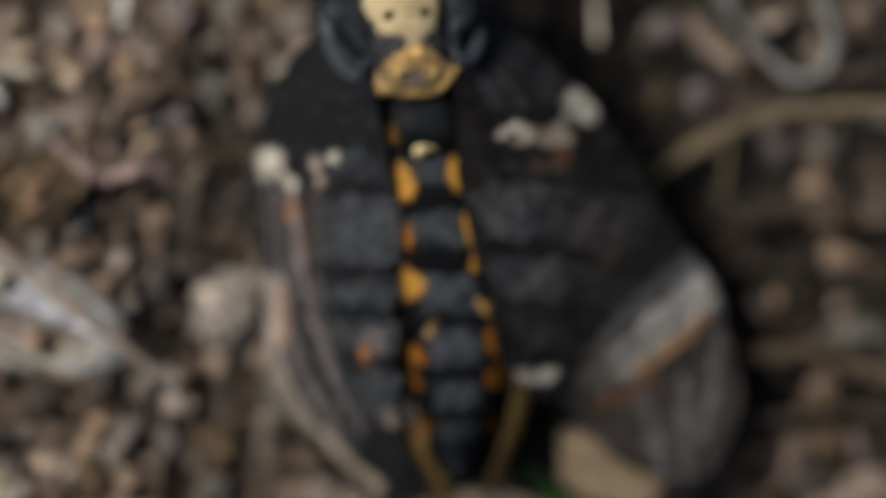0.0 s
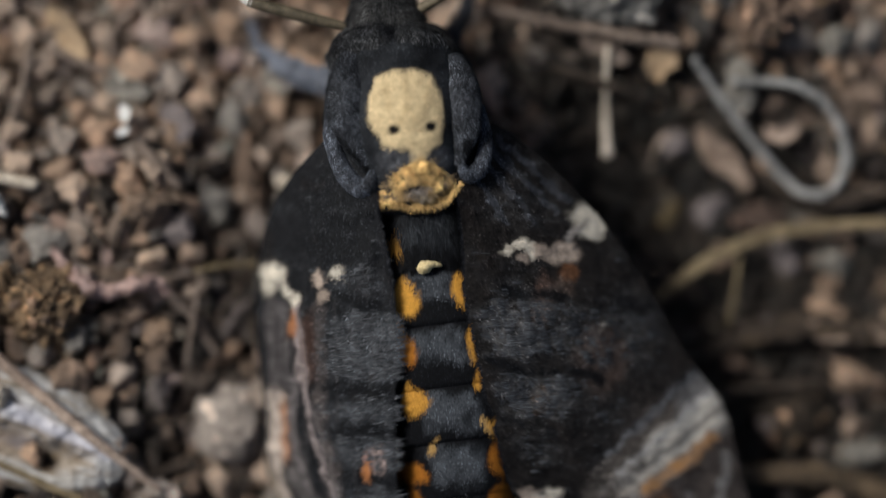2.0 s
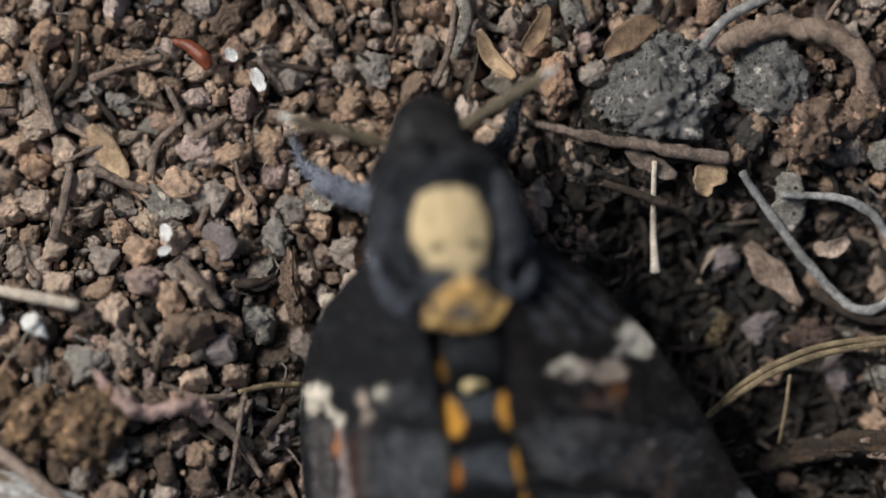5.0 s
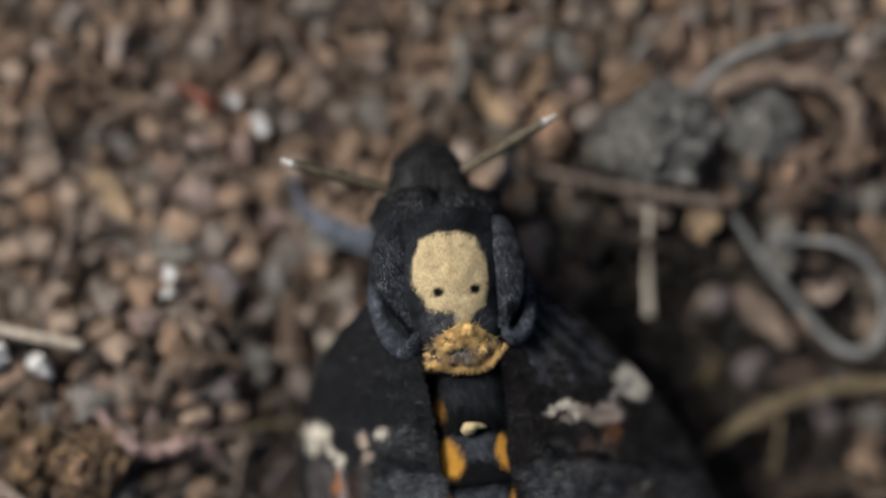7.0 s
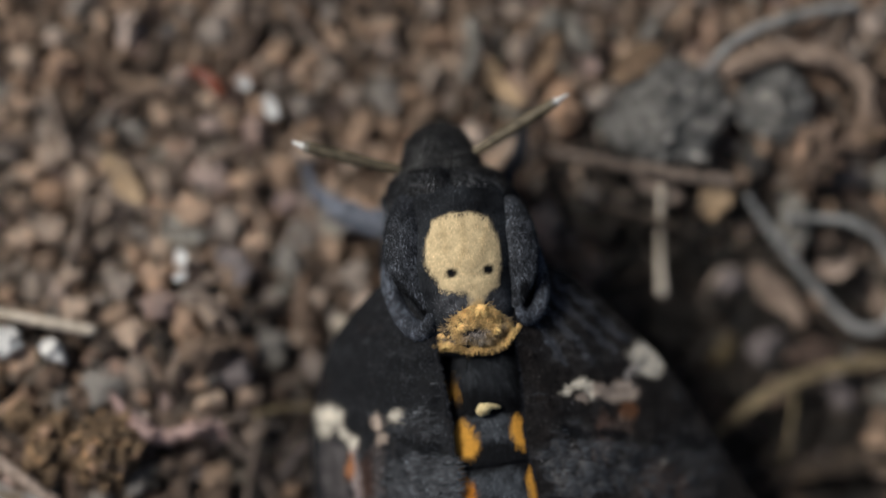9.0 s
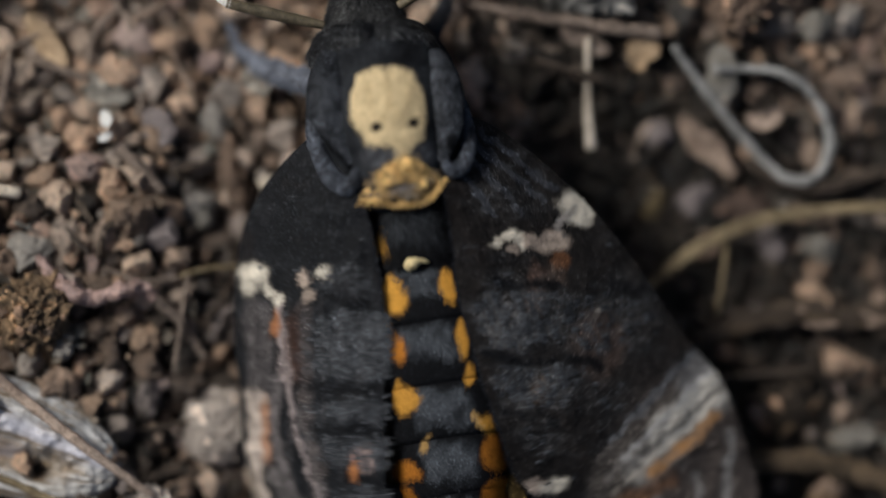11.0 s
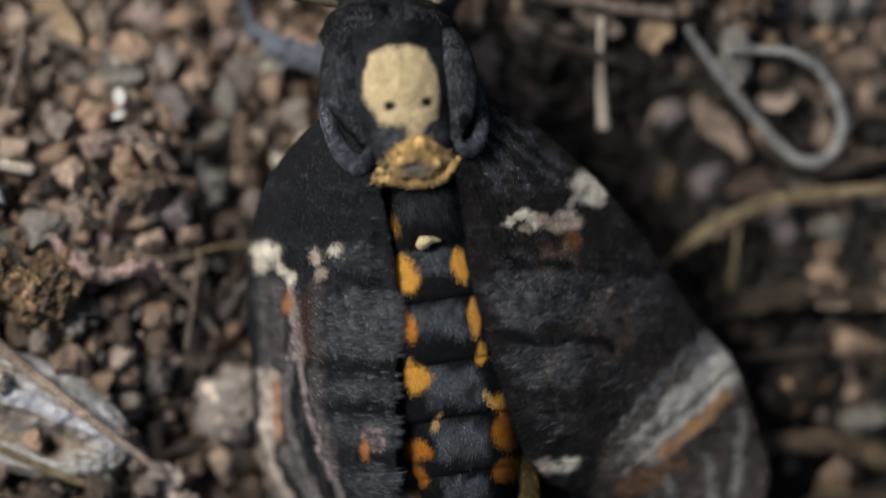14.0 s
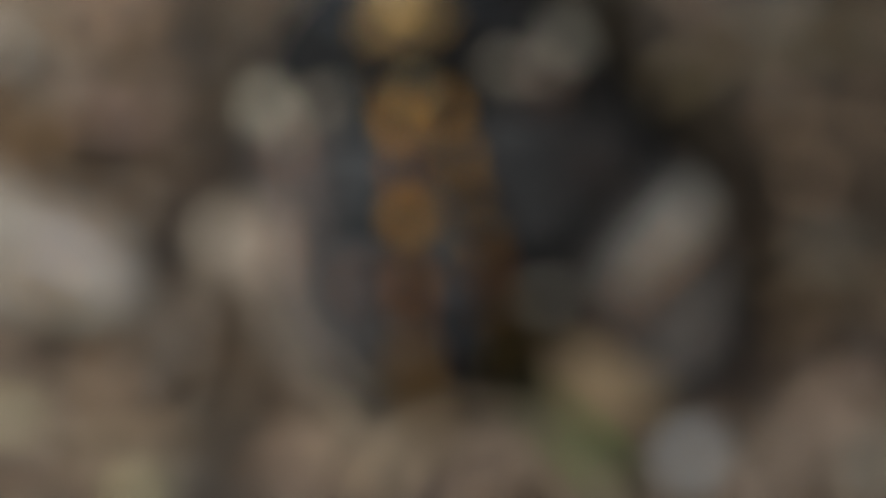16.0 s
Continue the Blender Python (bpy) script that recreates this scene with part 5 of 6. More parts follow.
def moth():
    base = new("hawkmoth")
    base.location = [(BODY[0] - 0.95) * MM, BODY[1] * MM, 0]
    tagged(base, "black hawkmoth with yellow skull mark and orange-spotted abdomen resting on soil", "moth")

    g = loft(THORAX, 150, 150)
    v = g[0] + np.c_[np.zeros((len(g[0]), 2)), 0.13 * fbm(g[0], 0.5, 3)]
    g = (v, g[1])
    furred("thorax", g, thorax_tint(v), base, M_FUR, "velvety black thorax with a pale yellow skull mark", 24000, 0.5, 0.055, 1, lean=0.94, spread=0.2, glint=0.7, where=lambda m: (np.hypot((m[:, 0] - 2.1) / 0.65, (m[:, 1] - 16.35) / 0.8) > 1) & (np.hypot((m[:, 0] - 5.75) / 0.65, (m[:, 1] - 16.8) / 0.8) > 1))

    g = loft([(0.3, 30.95, 8.8, 0.4, 0.4), (0.3, 30.6, 8.9, 1.7, 1.8), (0.3, 29.7, 9.0, 2.8, 3.2), (0.5, 28.2, 9.2, 3.45, 4.1), (0.8, 26.4, 9.4, 4.1, 4.7), (1.3, 24.8, 9.5, 3.0, 3.0)], 60, 70)
    part_line = np.exp(-(((g[0][:, 0] - 0.45) / 0.35) ** 2)) * smooth_step(11.5, 13.0, g[0][:, 2])
    g = (g[0] - np.c_[np.zeros((len(g[0]), 2)), 0.35 * part_line], g[1])
    t = lay(np.tile(BLACK * 1.5, (len(g[0]), 1)), 0.6 + 0.5 * fbm(g[0], 0.4, 3), (0.062, 0.062, 0.062))
    furred("head", g, t, base, M_FUR, "dark grey furry head", 8000, 0.8, 0.08, 2, lean=0.7)

    collar = [(-3.6, 22.8, 10.2), (-2.2, 24.2, 12.0), (0.4, 24.9, 13.1), (1.8, 24.5, 13.4), (3.4, 24.9, 13.1), (5.8, 24.2, 12.0), (7.6, 22.8, 10.2)]
    g = tube(collar, [1.5, 1.9, 2.05, 1.6, 2.05, 1.9, 1.5], 24, 14, 0.05)
    t = lay(np.tile(BLACK * 1.3, (len(g[0]), 1)), 0.5 + 0.6 * fbm(g[0], 0.4, 3), (0.04, 0.041, 0.043))
    furred("collar", g, t, base, M_FUR, "dark grey two-lobed furry collar", 10000, 0.8, 0.075, 3, lean=0.8, spread=0.35, glint=0.95)

    # shoulder lobes: a broad flap beside the skull and its turned-up rim
    for k, (flap, wide, rim, thin) in enumerate((([(-2.0, 23.4, 13.5), (-2.5, 20.6, 14.9), (-2.6, 18.0, 15.3), (-2.0, 15.8, 15.5), (-0.7, 13.7, 15.6), (0.1, 12.2, 15.5)], [1.4, 2.0, 2.1, 1.6, 1.0, 0.6],
                                                  [(-4.2, 18.2, 13.3), (-4.1, 15.6, 13.7), (-3.3, 13.1, 14.2), (-2.2, 11.3, 14.7), (-0.9, 10.4, 15.2), (0.0, 11.0, 15.5), (0.3, 12.4, 15.6)], [0.4, 0.75, 0.85, 0.95, 0.95, 0.75, 0.4]),
                                                 ([(7.2, 23.4, 13.4), (8.4, 21.0, 14.6), (8.9, 18.6, 15.0), (9.1, 16.4, 15.2), (8.9, 14.6, 15.3), (8.7, 13.2, 15.2)], [1.3, 1.7, 1.8, 1.5, 0.85, 0.5],
                                                  [(10.5, 19.0, 13.2), (11.0, 16.4, 13.6), (11.1, 14.2, 14.0), (10.5, 12.5, 14.5), (9.5, 12.1, 15.0), (8.8, 12.9, 15.3)], [0.35, 0.65, 0.75, 0.8, 0.75, 0.4]))):
        g = tube(flap, wide, 26, 14, 0.04, 0.5)
        t = lay(np.tile(BLACK * 1.3, (len(g[0]), 1)), 0.5 + 0.6 * fbm(g[0], 0.5, 3), (0.043, 0.047, 0.055))
        # black along the fold: the crevice's shade laid into the flap's tint
        t = lay(t, np.maximum(streak(g[0][:, 0], g[0][:, 1], -3.4, 14.6, -0.9, 12.3, 0.7), streak(g[0][:, 0], g[0][:, 1], 9.2, 15.4, 9.7, 13.2, 0.5)), BLACK * 0.7)
        ob = furred("tegula", g, t, base, M_FUR, "slate-black velvety shoulder lobe", 9000, 0.55, 0.07, 5 + k, lean=0.86, spread=0.25, glint=0.85)
        g = tube(rim, thin, 18, 14, 0.05, 0.8)
        # slate tint raised paler and bluer, with the rim's sheen put into it
        t = lay(np.tile(BLACK * 1.3, (len(g[0]), 1)), 0.5 + 0.6 * fbm(g[0], 0.5, 3), (0.075, 0.084, 0.103))
        h, c = hairs(g, t, 4500, 0.5, 0.07, 15 + k, lean=0.88, spread=0.25, glint=0.8)
        part("tegula_rim", joined(g, h), M_HAIR, ob, "turned-up slate-black rim", BODY, np.vstack([t, c]), base=BODY)

    for tip, path in (((-14.0, 28.8, 12.2), [(-2.4, 26.1, 10.6), (-6.0, 26.8, 11.2), (-9.6, 27.6, 11.8), (-12.8, 28.35, 12.3)]), ((13.4, 34.2, 12.2), [(2.8, 27.3, 10.6), (6.0, 29.4, 11.2), (9.2, 31.5, 11.8), (12.0, 33.3, 12.3)])):
        ob = part("antenna", tube(path, [0.42, 0.56, 0.62, 0.5], 12, 9, 0.06), M_ANTENNA, base, "olive-brown thick antenna", BODY, base=BODY)
        end = np.array(path[-1])
        part("antenna_tip", tube([end - 0.1 * (end - np.array(path[-2])), end, np.array(tip)], [0.53, 0.45, 0.08], 10, 6), M_WHITE, ob, "white hooked tip", BODY, base=BODY)

    for path, radii, coat, label in (([(-4.0, 20.5, 6.0), (-8.1, 21.6, 4.2), (-10.2, 22.8, 2.6), (-11.9, 24.6, 1.6), (-13.3, 27.8, 0.5)], [1.1, 1.3, 0.75, 0.3, 0.16], (0.24, 0.26, 0.31), "bristly bluish grey foreleg"),
                                     ([(6.5, 24.5, 6.0), (8.4, 27.6, 3.4), (9.0, 30.0, 1.8), (9.4, 32.8, 0.6)], [0.8, 0.7, 0.5, 0.25], (0.03, 0.032, 0.038), "bristly dark foreleg")):
        g = tube(path, radii, 12, 9, 0.3)
        leg = part("foreleg", g, M_LEG if coat[0] > 0.1 else M_DARKLEG, base, label, BODY, base=BODY)
        h, c = hairs(g, np.tile(coat, (len(g[0]), 1)), 1500, 0.8, 0.075, 9, lean=0.6, flow=(-0.4, 0.6, 0), spread=0.9)
        part("bristles", h, M_HAIR, leg, "", BODY, c, base=BODY)

    thorax_tuft(base)

    # abdomen, ring by ring, from the thorax to the tail
    for k, (ya, yb) in enumerate(zip(ABD_Y, ABD_Y[1:])):
        last = k == len(ABD_Y) - 2
        st = []
        for u, swell in ((-0.12, 0.90), (0.0, 0.955), (0.25, 0.99), (0.6, 1.0), (0.9, 0.995), (1.0, 0.965), (1.04, 0.90)):
            y = ya + (yb - ya) * u
            if last and u > 0.9:
                y = yb + (0.9 - u) * 0.6
            c, w, z = abdomen_at(y)
            st.append((c, y, (z + 1.0) / 2, w * swell, (z - 1.0) / 2 * swell))
        g = loft(st, 34, 120, 3.0 if k < 4 else 2.6 if k < 6 else 2.0)
        v = g[0]
        c, w, _ = abdomen_at(v[:, 1])
        dx = fbm(v, 0.9, 2)
        u, s = (v[:, 0] - c) / w, (ya - v[:, 1] + 0.25 * dx) / (ya - yb)
        t = np.tile(BLACK, (len(v), 1))
        fade = [0.45, 0.8, 1.0, 1.0, 1.0, 0.9, 0.75, 0.6][k]
        e = 0.08 * dx + 0.05 * fbm(v + 9.0, 2.2, 2)
        long = 0.58 if k < 3 else 0.8
        t = lay(t, fade * smooth_step(0.02, 0.16, s + e) * (1 - smooth_step(long - 0.1, long + 0.06, s + e)) * (1 - smooth_step(0.36, 0.5, np.abs(u) + e)) * (0.7 + 0.7 * fbm(v, 0.8, 3)), SLATE * (0.8 if k > 5 else 1.3))
        for cx, cy, rx, ry, turn, taper, c in SPOTS:
            t = lay(t, spot(v[:, 0] + 0.22 * dx, v[:, 1] + 0.22 * dx, cx, cy, rx, ry, turn, 0.16, taper), c)
        if k == 0:
            t = lay(t, np.maximum(spot(v[:, 0], v[:, 1], 2.7, 5.5, 0.45, 1.0, 10), 0 * u), ORANGE * 0.8)
        furred("abdomen_ring", g, t, base, M_FUR, ["black ring", "black and slate ring with orange spots", "black and slate ring with dark orange spots", "slate tail ring"][0 if k == 0 else 1 if k < 4 else 2 if k < 6 else 3], 7500 if k == 0 else 5500, 1.5 if k == 0 else 0.42, 0.075, 20 + k, lean=0.8 if k == 0 else 0.92, spread=0.3 if k == 0 else 0.2, glint=0.4 if k == 0 else 0.55)

    part("metathorax_tuft", tube([(5.2, 2.3, 14.7), (5.7, 2.8, 14.9), (6.4, 3.1, 15.0), (7.3, 3.0, 14.7)], [0.5, 0.65, 0.4, 0.15], 14, 8, 0.45), M_CREAM, base, "small cream tuft", BODY, base=BODY)
    return base


# ---- wings: each runs from its root to its tip between an inner and an outer edge ----
def wing_sheet(inner, outer, nu, nv, bulge, seed, end=0.0):
    a, b = spline(inner, nu), spline(outer, nu)
    v = np.linspace(0, 1, nv)
    s = np.linspace(0, 1, nu)
    g = a[:, None] * (1 - v)[None, :, None] + b[:, None] * v[None, :, None]
    g[..., 2] += bulge * np.sin(np.pi * v)[None] * np.sin(np.pi * (0.15 + 0.75 * s))[:, None]
    last = a[-1] - a[-6]
    g += (end * np.sin(np.pi * v)[None] * smooth_step(0.55, 1, s)[:, None])[..., None] * (last / np.linalg.norm(last))
    # veins run out along the wing and stand a little proud
    vein = np.zeros((nu, nv))
    for q in (0.12, 0.27, 0.4, 0.53, 0.66, 0.8, 0.92):
        vein += np.exp(-(((v[None] - (0.5 + (q - 0.5) * (0.7 + 0.35 * s[:, None]))) / 0.014) ** 2))
    p = g.reshape(-1, 3)
    g[..., 2] += 0.03 * vein + 0.35 * fbm(p + seed, 0.22, 4).reshape(nu, nv)
    return g, vein


def wing_coat(p, marks, streaks, frost, seed, ground=(0.0105, 0.011, 0.0125)):
    """Black-brown scales, frosted with grey in waves across the wing, then the marks."""
    x, y = warp(p, 0.5, 0.75)
    q = np.c_[p[:, 0], p[:, 1], np.zeros(len(p))]
    n1, n2 = fbm(q + seed, 0.25, 3), fbm(q * np.array([0.5, 1.8, 1]) + seed, 0.9, 3)
    t = np.tile(ground, (len(p), 1))
    wave = 0.5 + 0.5 * np.sin(1.15 * (y + 0.25 * x) + 1.3 * n1)
    t = lay(t, frost * (0.0 + 0.34 * wave) * (0.2 + 1.2 * n2), (0.055, 0.058, 0.064))
    t = lay(t, 0.25 * smooth_step(0.2, 0.6, n1), (0.02, 0.015, 0.013))
    for ax, ay, bx, by, w, c, k in streaks:
        t = lay(t, k * streak(x, y, ax, ay, bx, by, w) * (0.75 + 0.5 * n2), c)
    for cx, cy, rx, ry, turn, c, k in marks:
        t = lay(t, k * spot(x, y, cx, cy, rx, ry, turn, 0.35) * (0.8 + 0.4 * n2), c)
    return t


PALE, PINKISH, RUSSET, ASH = (0.78, 0.71, 0.59), (0.6, 0.48, 0.39), (0.33, 0.14, 0.06), (0.15, 0.135, 0.133)


def frosted(p, patches):
    """How much pale dust lies at p: 1 inside the patches, ragged at the rim."""
    x, y = warp(p, 1.2, 0.6)
    m = np.zeros(len(p))
    for cx, cy, rx, ry, k in patches:
        m = np.maximum(m, k * spot(x, y, cx, cy, rx, ry, 0, 0.3))
    return m


def wing(name, label, base, g, t, at, coat, seed, flow, hair=0.6, patches=(), bars=(), dashes=0, dusty=(0.054, 0.059, 0.066)):
    n = len(t)
    flat = g.reshape(-1, 3)
    def barred(m):
        return np.zeros(len(m)) + sum(np.exp(-(((m[:, 1] + 0.05 * m[:, 0] - y0 + 0.9 * fbm(m + seed, 0.35, 2)) / 0.7) ** 2)) for y0 in bars)
    dust = frosted(flat, patches) * (1 - smooth_step(0.05, 0.14, np.asarray(t).max(1)))
    t = lay(t, dust * (0.55 + 1.0 * fbm(flat * np.array([0.45, 1.6, 0.0]) + seed, 1.3, 3)), dusty)
    t = lay(t, 0.95 * np.clip(1.3 * barred(flat), 0, 1) * smooth_step(0.1, 0.4, dust), BLACK)
    ob = part(name, thick(g, 0.3), M_SCALES, base, label, at, np.vstack([t, np.tile(BLACK * 1.5, (n, 1))]), base=BODY)
    top = (g.reshape(-1, 3), [q[::-1] for q in grid_faces(*g.shape[:2])])
    if np.cross(g[1, 0] - g[0, 0], g[0, 1] - g[0, 0])[2] > 0:
        top = (top[0], grid_faces(*g.shape[:2]))
    z = np.cross(top[0][top[1][0][2]] - top[0][top[1][0][0]], top[0][top[1][0][3]] - top[0][top[1][0][1]])[2]
    if z < 0:
        top = (top[0], [q[::-1] for q in top[1]])
    h, c = hairs(top, t, coat, hair, 0.08, seed, lean=0.94, flow=flow, spread=0.4, glint=0.8)
    # pale single scales in short dashes across the wing, in panels parted by black bars
    def rows(m):
        return 0.8 * frosted(m, patches) - 0.35 * (frosted(m, patches) < 0.2) - 1.0 * barred(m) + 0.6 * fbm(m * np.array([0.4, 2.2, 0.0]) + seed, 1.0, 3) + np.random.default_rng(seed + 5).normal(0, 0.25, len(m)) > 0.5
    if dashes:
        h2, c2 = hairs(top, np.tile((0.055, 0.058, 0.064), (n, 1)), dashes, 1.25, 0.06, seed + 1, lean=0.98, flow=(1.0, 0.14, 0), where=rows, spread=0.07, glint=0.5)
    # soft black fringe along the inner edge
    strip = (g[:, :3].reshape(-1, 3), grid_faces(g.shape[0], 3))
    q = strip[1][0]
    if np.cross(strip[0][q[2]] - strip[0][q[0]], strip[0][q[3]] - strip[0][q[1]])[2] < 0:
        strip = (strip[0], [a[::-1] for a in strip[1]])
    inward = np.sign(g[0, 0, 0] - g[0, -1, 0])
    h3, c3 = hairs(strip, np.tile(BLACK * 1.6, (len(strip[0]), 1)), coat // 16, 0.5, 0.07, seed + 2, lean=0.97, flow=(inward, -0.7, -0.3), spread=0.35, glint=0.8)
    part("scale_fringe", joined(h, *([h2] if dashes else []), h3), M_HAIR, ob, "", at, np.vstack([c, *([c2] if dashes else []), c3]), base=at)
    return ob


def wings(base):
    made = {}
    # left forewing, held close along the abdomen
    g, vein = wing_sheet([(0.6, 12.0, 15.2), (1.0, 8.4, 15.2), (1.8, 4.6, 15.0), (2.5, 0.8, 14.9), (3.0, -5.2, 14.6), (2.8, -10.8, 14.0), (3.0, -20.8, 12.0), (3.7, -26.2, 9.0), (6.0, -31.2, 6.0)],
                         [(-4.6, 15.2, 11.4), (-7.0, 12.8, 10.0), (-9.6, 9.4, 8.4), (-11.4, 4.6, 7.0), (-11.9, -3.3, 5.8), (-11.2, -10.7, 4.9), (-10.8, -17.0, 3.9), (-7.9, -24.8, 2.7), (-1.4, -32.2, 2.2)], 190, 100, 2.2, 3.0)
    p = g.reshape(-1, 3)
    marks = [(-9.9, 1.7, 1.4, 1.2, 0, PALE, 0.9), (-10.3, 0.3, 0.8, 0.7, 0, PALE, 0.75), (-9.4, 0.8, 0.5, 0.5, 0, (0.06, 0.06, 0.06), 0.85), (-7.4, -0.7, 0.75, 0.55, 30, PALE, 0.9),
             (-4.9, 1.2, 0.75, 0.75, 0, PINKISH, 0.8), (-3.0, 2.0, 0.85, 0.7, 25, PALE, 0.75), (-4.4, -0.3, 0.6, 0.5, 0, PINKISH, 0.55), (-7.7, -3.0, 0.5, 1.4, 0, RUSSET, 0.9),
             (-6.0, -5.5, 0.9, 3.4, 0, (0.05, 0.026, 0.018), 0.8), (1.3, -16.4, 0.9, 1.2, 0, (0.26, 0.2, 0.185), 0.8), (0.3, -16.2, 0.6, 0.6, 0, (0.36, 0.22, 0.19), 0.8), (0.2, -17.4, 0.45, 1.1, 8, (0.5, 0.2, 0.07), 0.85), (2.8, -24.0, 1.5, 0.9, 0, PINKISH, 0.8)]
    LILAC, CREAMY = (0.34, 0.285, 0.275), (0.58, 0.49, 0.42)
    streaks = [(-9.0, 0.7, -7.4, -0.8, 0.4, PALE, 0.8), (-7.3, -1.2, -7.0, -5.0, 0.45, LILAC, 0.75), (-7.0, -5.0, -6.6, -8.2, 0.6, LILAC, 0.8), (-6.6, -8.2, -6.1, -12.0, 0.32, LILAC, 0.75), (-6.1, -12.0, -4.6, -17.6, 0.26, LILAC, 0.75), (-4.6, -17.6, -0.4, -25.6, 0.26, LILAC, 0.7),
               (-7.4, -8.2, -7.9, -12.0, 0.4, ASH, 0.9), (-7.9, -12.0, -7.0, -17.2, 0.4, ASH, 0.9), (-7.0, -17.2, -3.4, -25.0, 0.45, ASH, 0.9), (-9.6, -2.0, -9.2, -9.6, 1.3, ASH, 0.42), (-5.2, -12.0, -2.2, -23.0, 0.3, ASH, 0.8), (-5.0, -1.5, -4.6, -10.0, 0.7, (0.075, 0.06, 0.055), 0.7), (-5.0, -10.0, -3.4, -18.0, 0.6, (0.085, 0.072, 0.068), 0.7),
               (-10.0, -10.4, -9.5, -17.0, 0.75, CREAMY, 0.95), (-8.8, -10.6, -8.5, -16.4, 0.45, (0.40, 0.22, 0.14), 0.9), (-9.4, -10.3, -8.6, -10.6, 0.35, CREAMY, 0.8),
               (-9.8, -17.0, -8.6, -20.6, 0.45, CREAMY, 0.85), (-8.6, -20.6, -6.4, -24.2, 0.42, CREAMY, 0.9), (-6.4, -24.2, -3.0, -27.6, 0.5, CREAMY, 0.9), (-3.0, -27.6, 0.8, -31.0, 0.6, (0.5, 0.41, 0.3), 0.9), (-8.0, -18.0, -2.0, -27.0, 0.55, (0.16, 0.145, 0.14), 0.8), (-10.6, -18.0, -7.2, -25.0, 0.5, (0.3, 0.25, 0.2), 0.7)]
    t = wing_coat(p, marks, streaks, 0.5, 5.0)
    t = lay(t, 0.13 * vein.ravel() * smooth_step(4, -6, p[:, 1] * 1.0), ASH)
    made["left"] = wing("forewing", "black mottled forewing with cream marks folded along the body", base, g, t, (-2.0, 12.5, 12.0), 34000, 41, (0.1, -1, 0), 0.5, ((0.2, -5.4, 4.2, 4.2, 1.0), (0.6, -11.6, 3.6, 2.4, 1.0), (0.6, -15.6, 3.6, 2.6, 0.9), (-4.2, -6.0, 1.4, 5.0, 0.3), (-3.8, -12.5, 1.5, 5.0, 0.35), (-1.0, 0.8, 3.0, 1.6, 0.4), (0.8, -21.0, 2.8, 2.8, 0.8)), (-1.0, -9.6, -13.5, -18.4), 9500)

    # right forewing, spread a little away from the abdomen
    g, vein = wing_sheet([(8.4, 12.0, 15.2), (9.2, 8.0, 15.2), (9.9, 4.0, 15.0), (10.2, 0.5, 15.0), (11.6, -4.4, 14.6), (12.9, -9.0, 14.0), (14.5, -13.6, 12.6), (15.9, -17.6, 11.0), (18.6, -20.6, 8.6), (23.6, -22.8, 5.8), (28.0, -27.0, 4.0)],
                         [(9.4, 17.6, 11.4), (13.0, 16.8, 10.4), (18.0, 13.3, 9.2), (23.2, 8.5, 7.9), (27.8, 3.0, 6.8), (32.4, -3.8, 5.6), (36.4, -8.8, 4.6), (38.6, -14.6, 3.8), (40.0, -20.0, 3.2), (38.6, -25.8, 2.8)], 190, 140, 1.2, 8.0, 3.2)
    p = g.reshape(-1, 3)
    marks = [(21.7, 8.8, 1.6, 1.6, 0, PALE, 0.95), (22.5, 7.8, 0.8, 1.1, 12, PALE, 0.95), (21.2, 8.0, 0.35, 0.8, -15, (0.16, 0.15, 0.15), 0.9), (20.4, 7.2, 0.45, 1.3, -20, (0.48, 0.43, 0.39), 0.85), (19.7, 5.1, 1.5, 0.9, 10, PINKISH, 0.85), (13.9, 5.0, 0.7, 0.45, 45, PALE, 0.95), (15.2, 5.7, 0.9, 0.5, 40, PALE, 0.95), (16.2, 5.2, 0.45, 0.7, 0, PALE, 0.8), (15.5, 4.3, 0.6, 0.4, 0, PINKISH, 0.7), (17.6, 4.9, 1.2, 0.7, -15, PINKISH, 0.7), (17.8, 0.5, 1.0, 2.4, 0, (0.09, 0.055, 0.042), 0.8), (19.6, 1.6, 1.2, 1.6, 0, (0.1, 0.07, 0.055), 0.7), (18.4, -9.5, 0.8, 1.4, 0, (0.1, 0.055, 0.025), 0.7), (20.4, 3.3, 1.0, 0.9, 0, RUSSET, 0.4), (24.4, -1.6, 1.0, 0.3, 50, (0.4, 0.38, 0.34), 0.9), (17.6, -19.2, 2.2, 0.75, 10, PINKISH, 0.85), (19.8, -18.9, 1.4, 0.8, 15, PALE, 0.95), (24.0, -5.0, 2.6, 3.2, 0, (0.075, 0.05, 0.04), 0.7)]
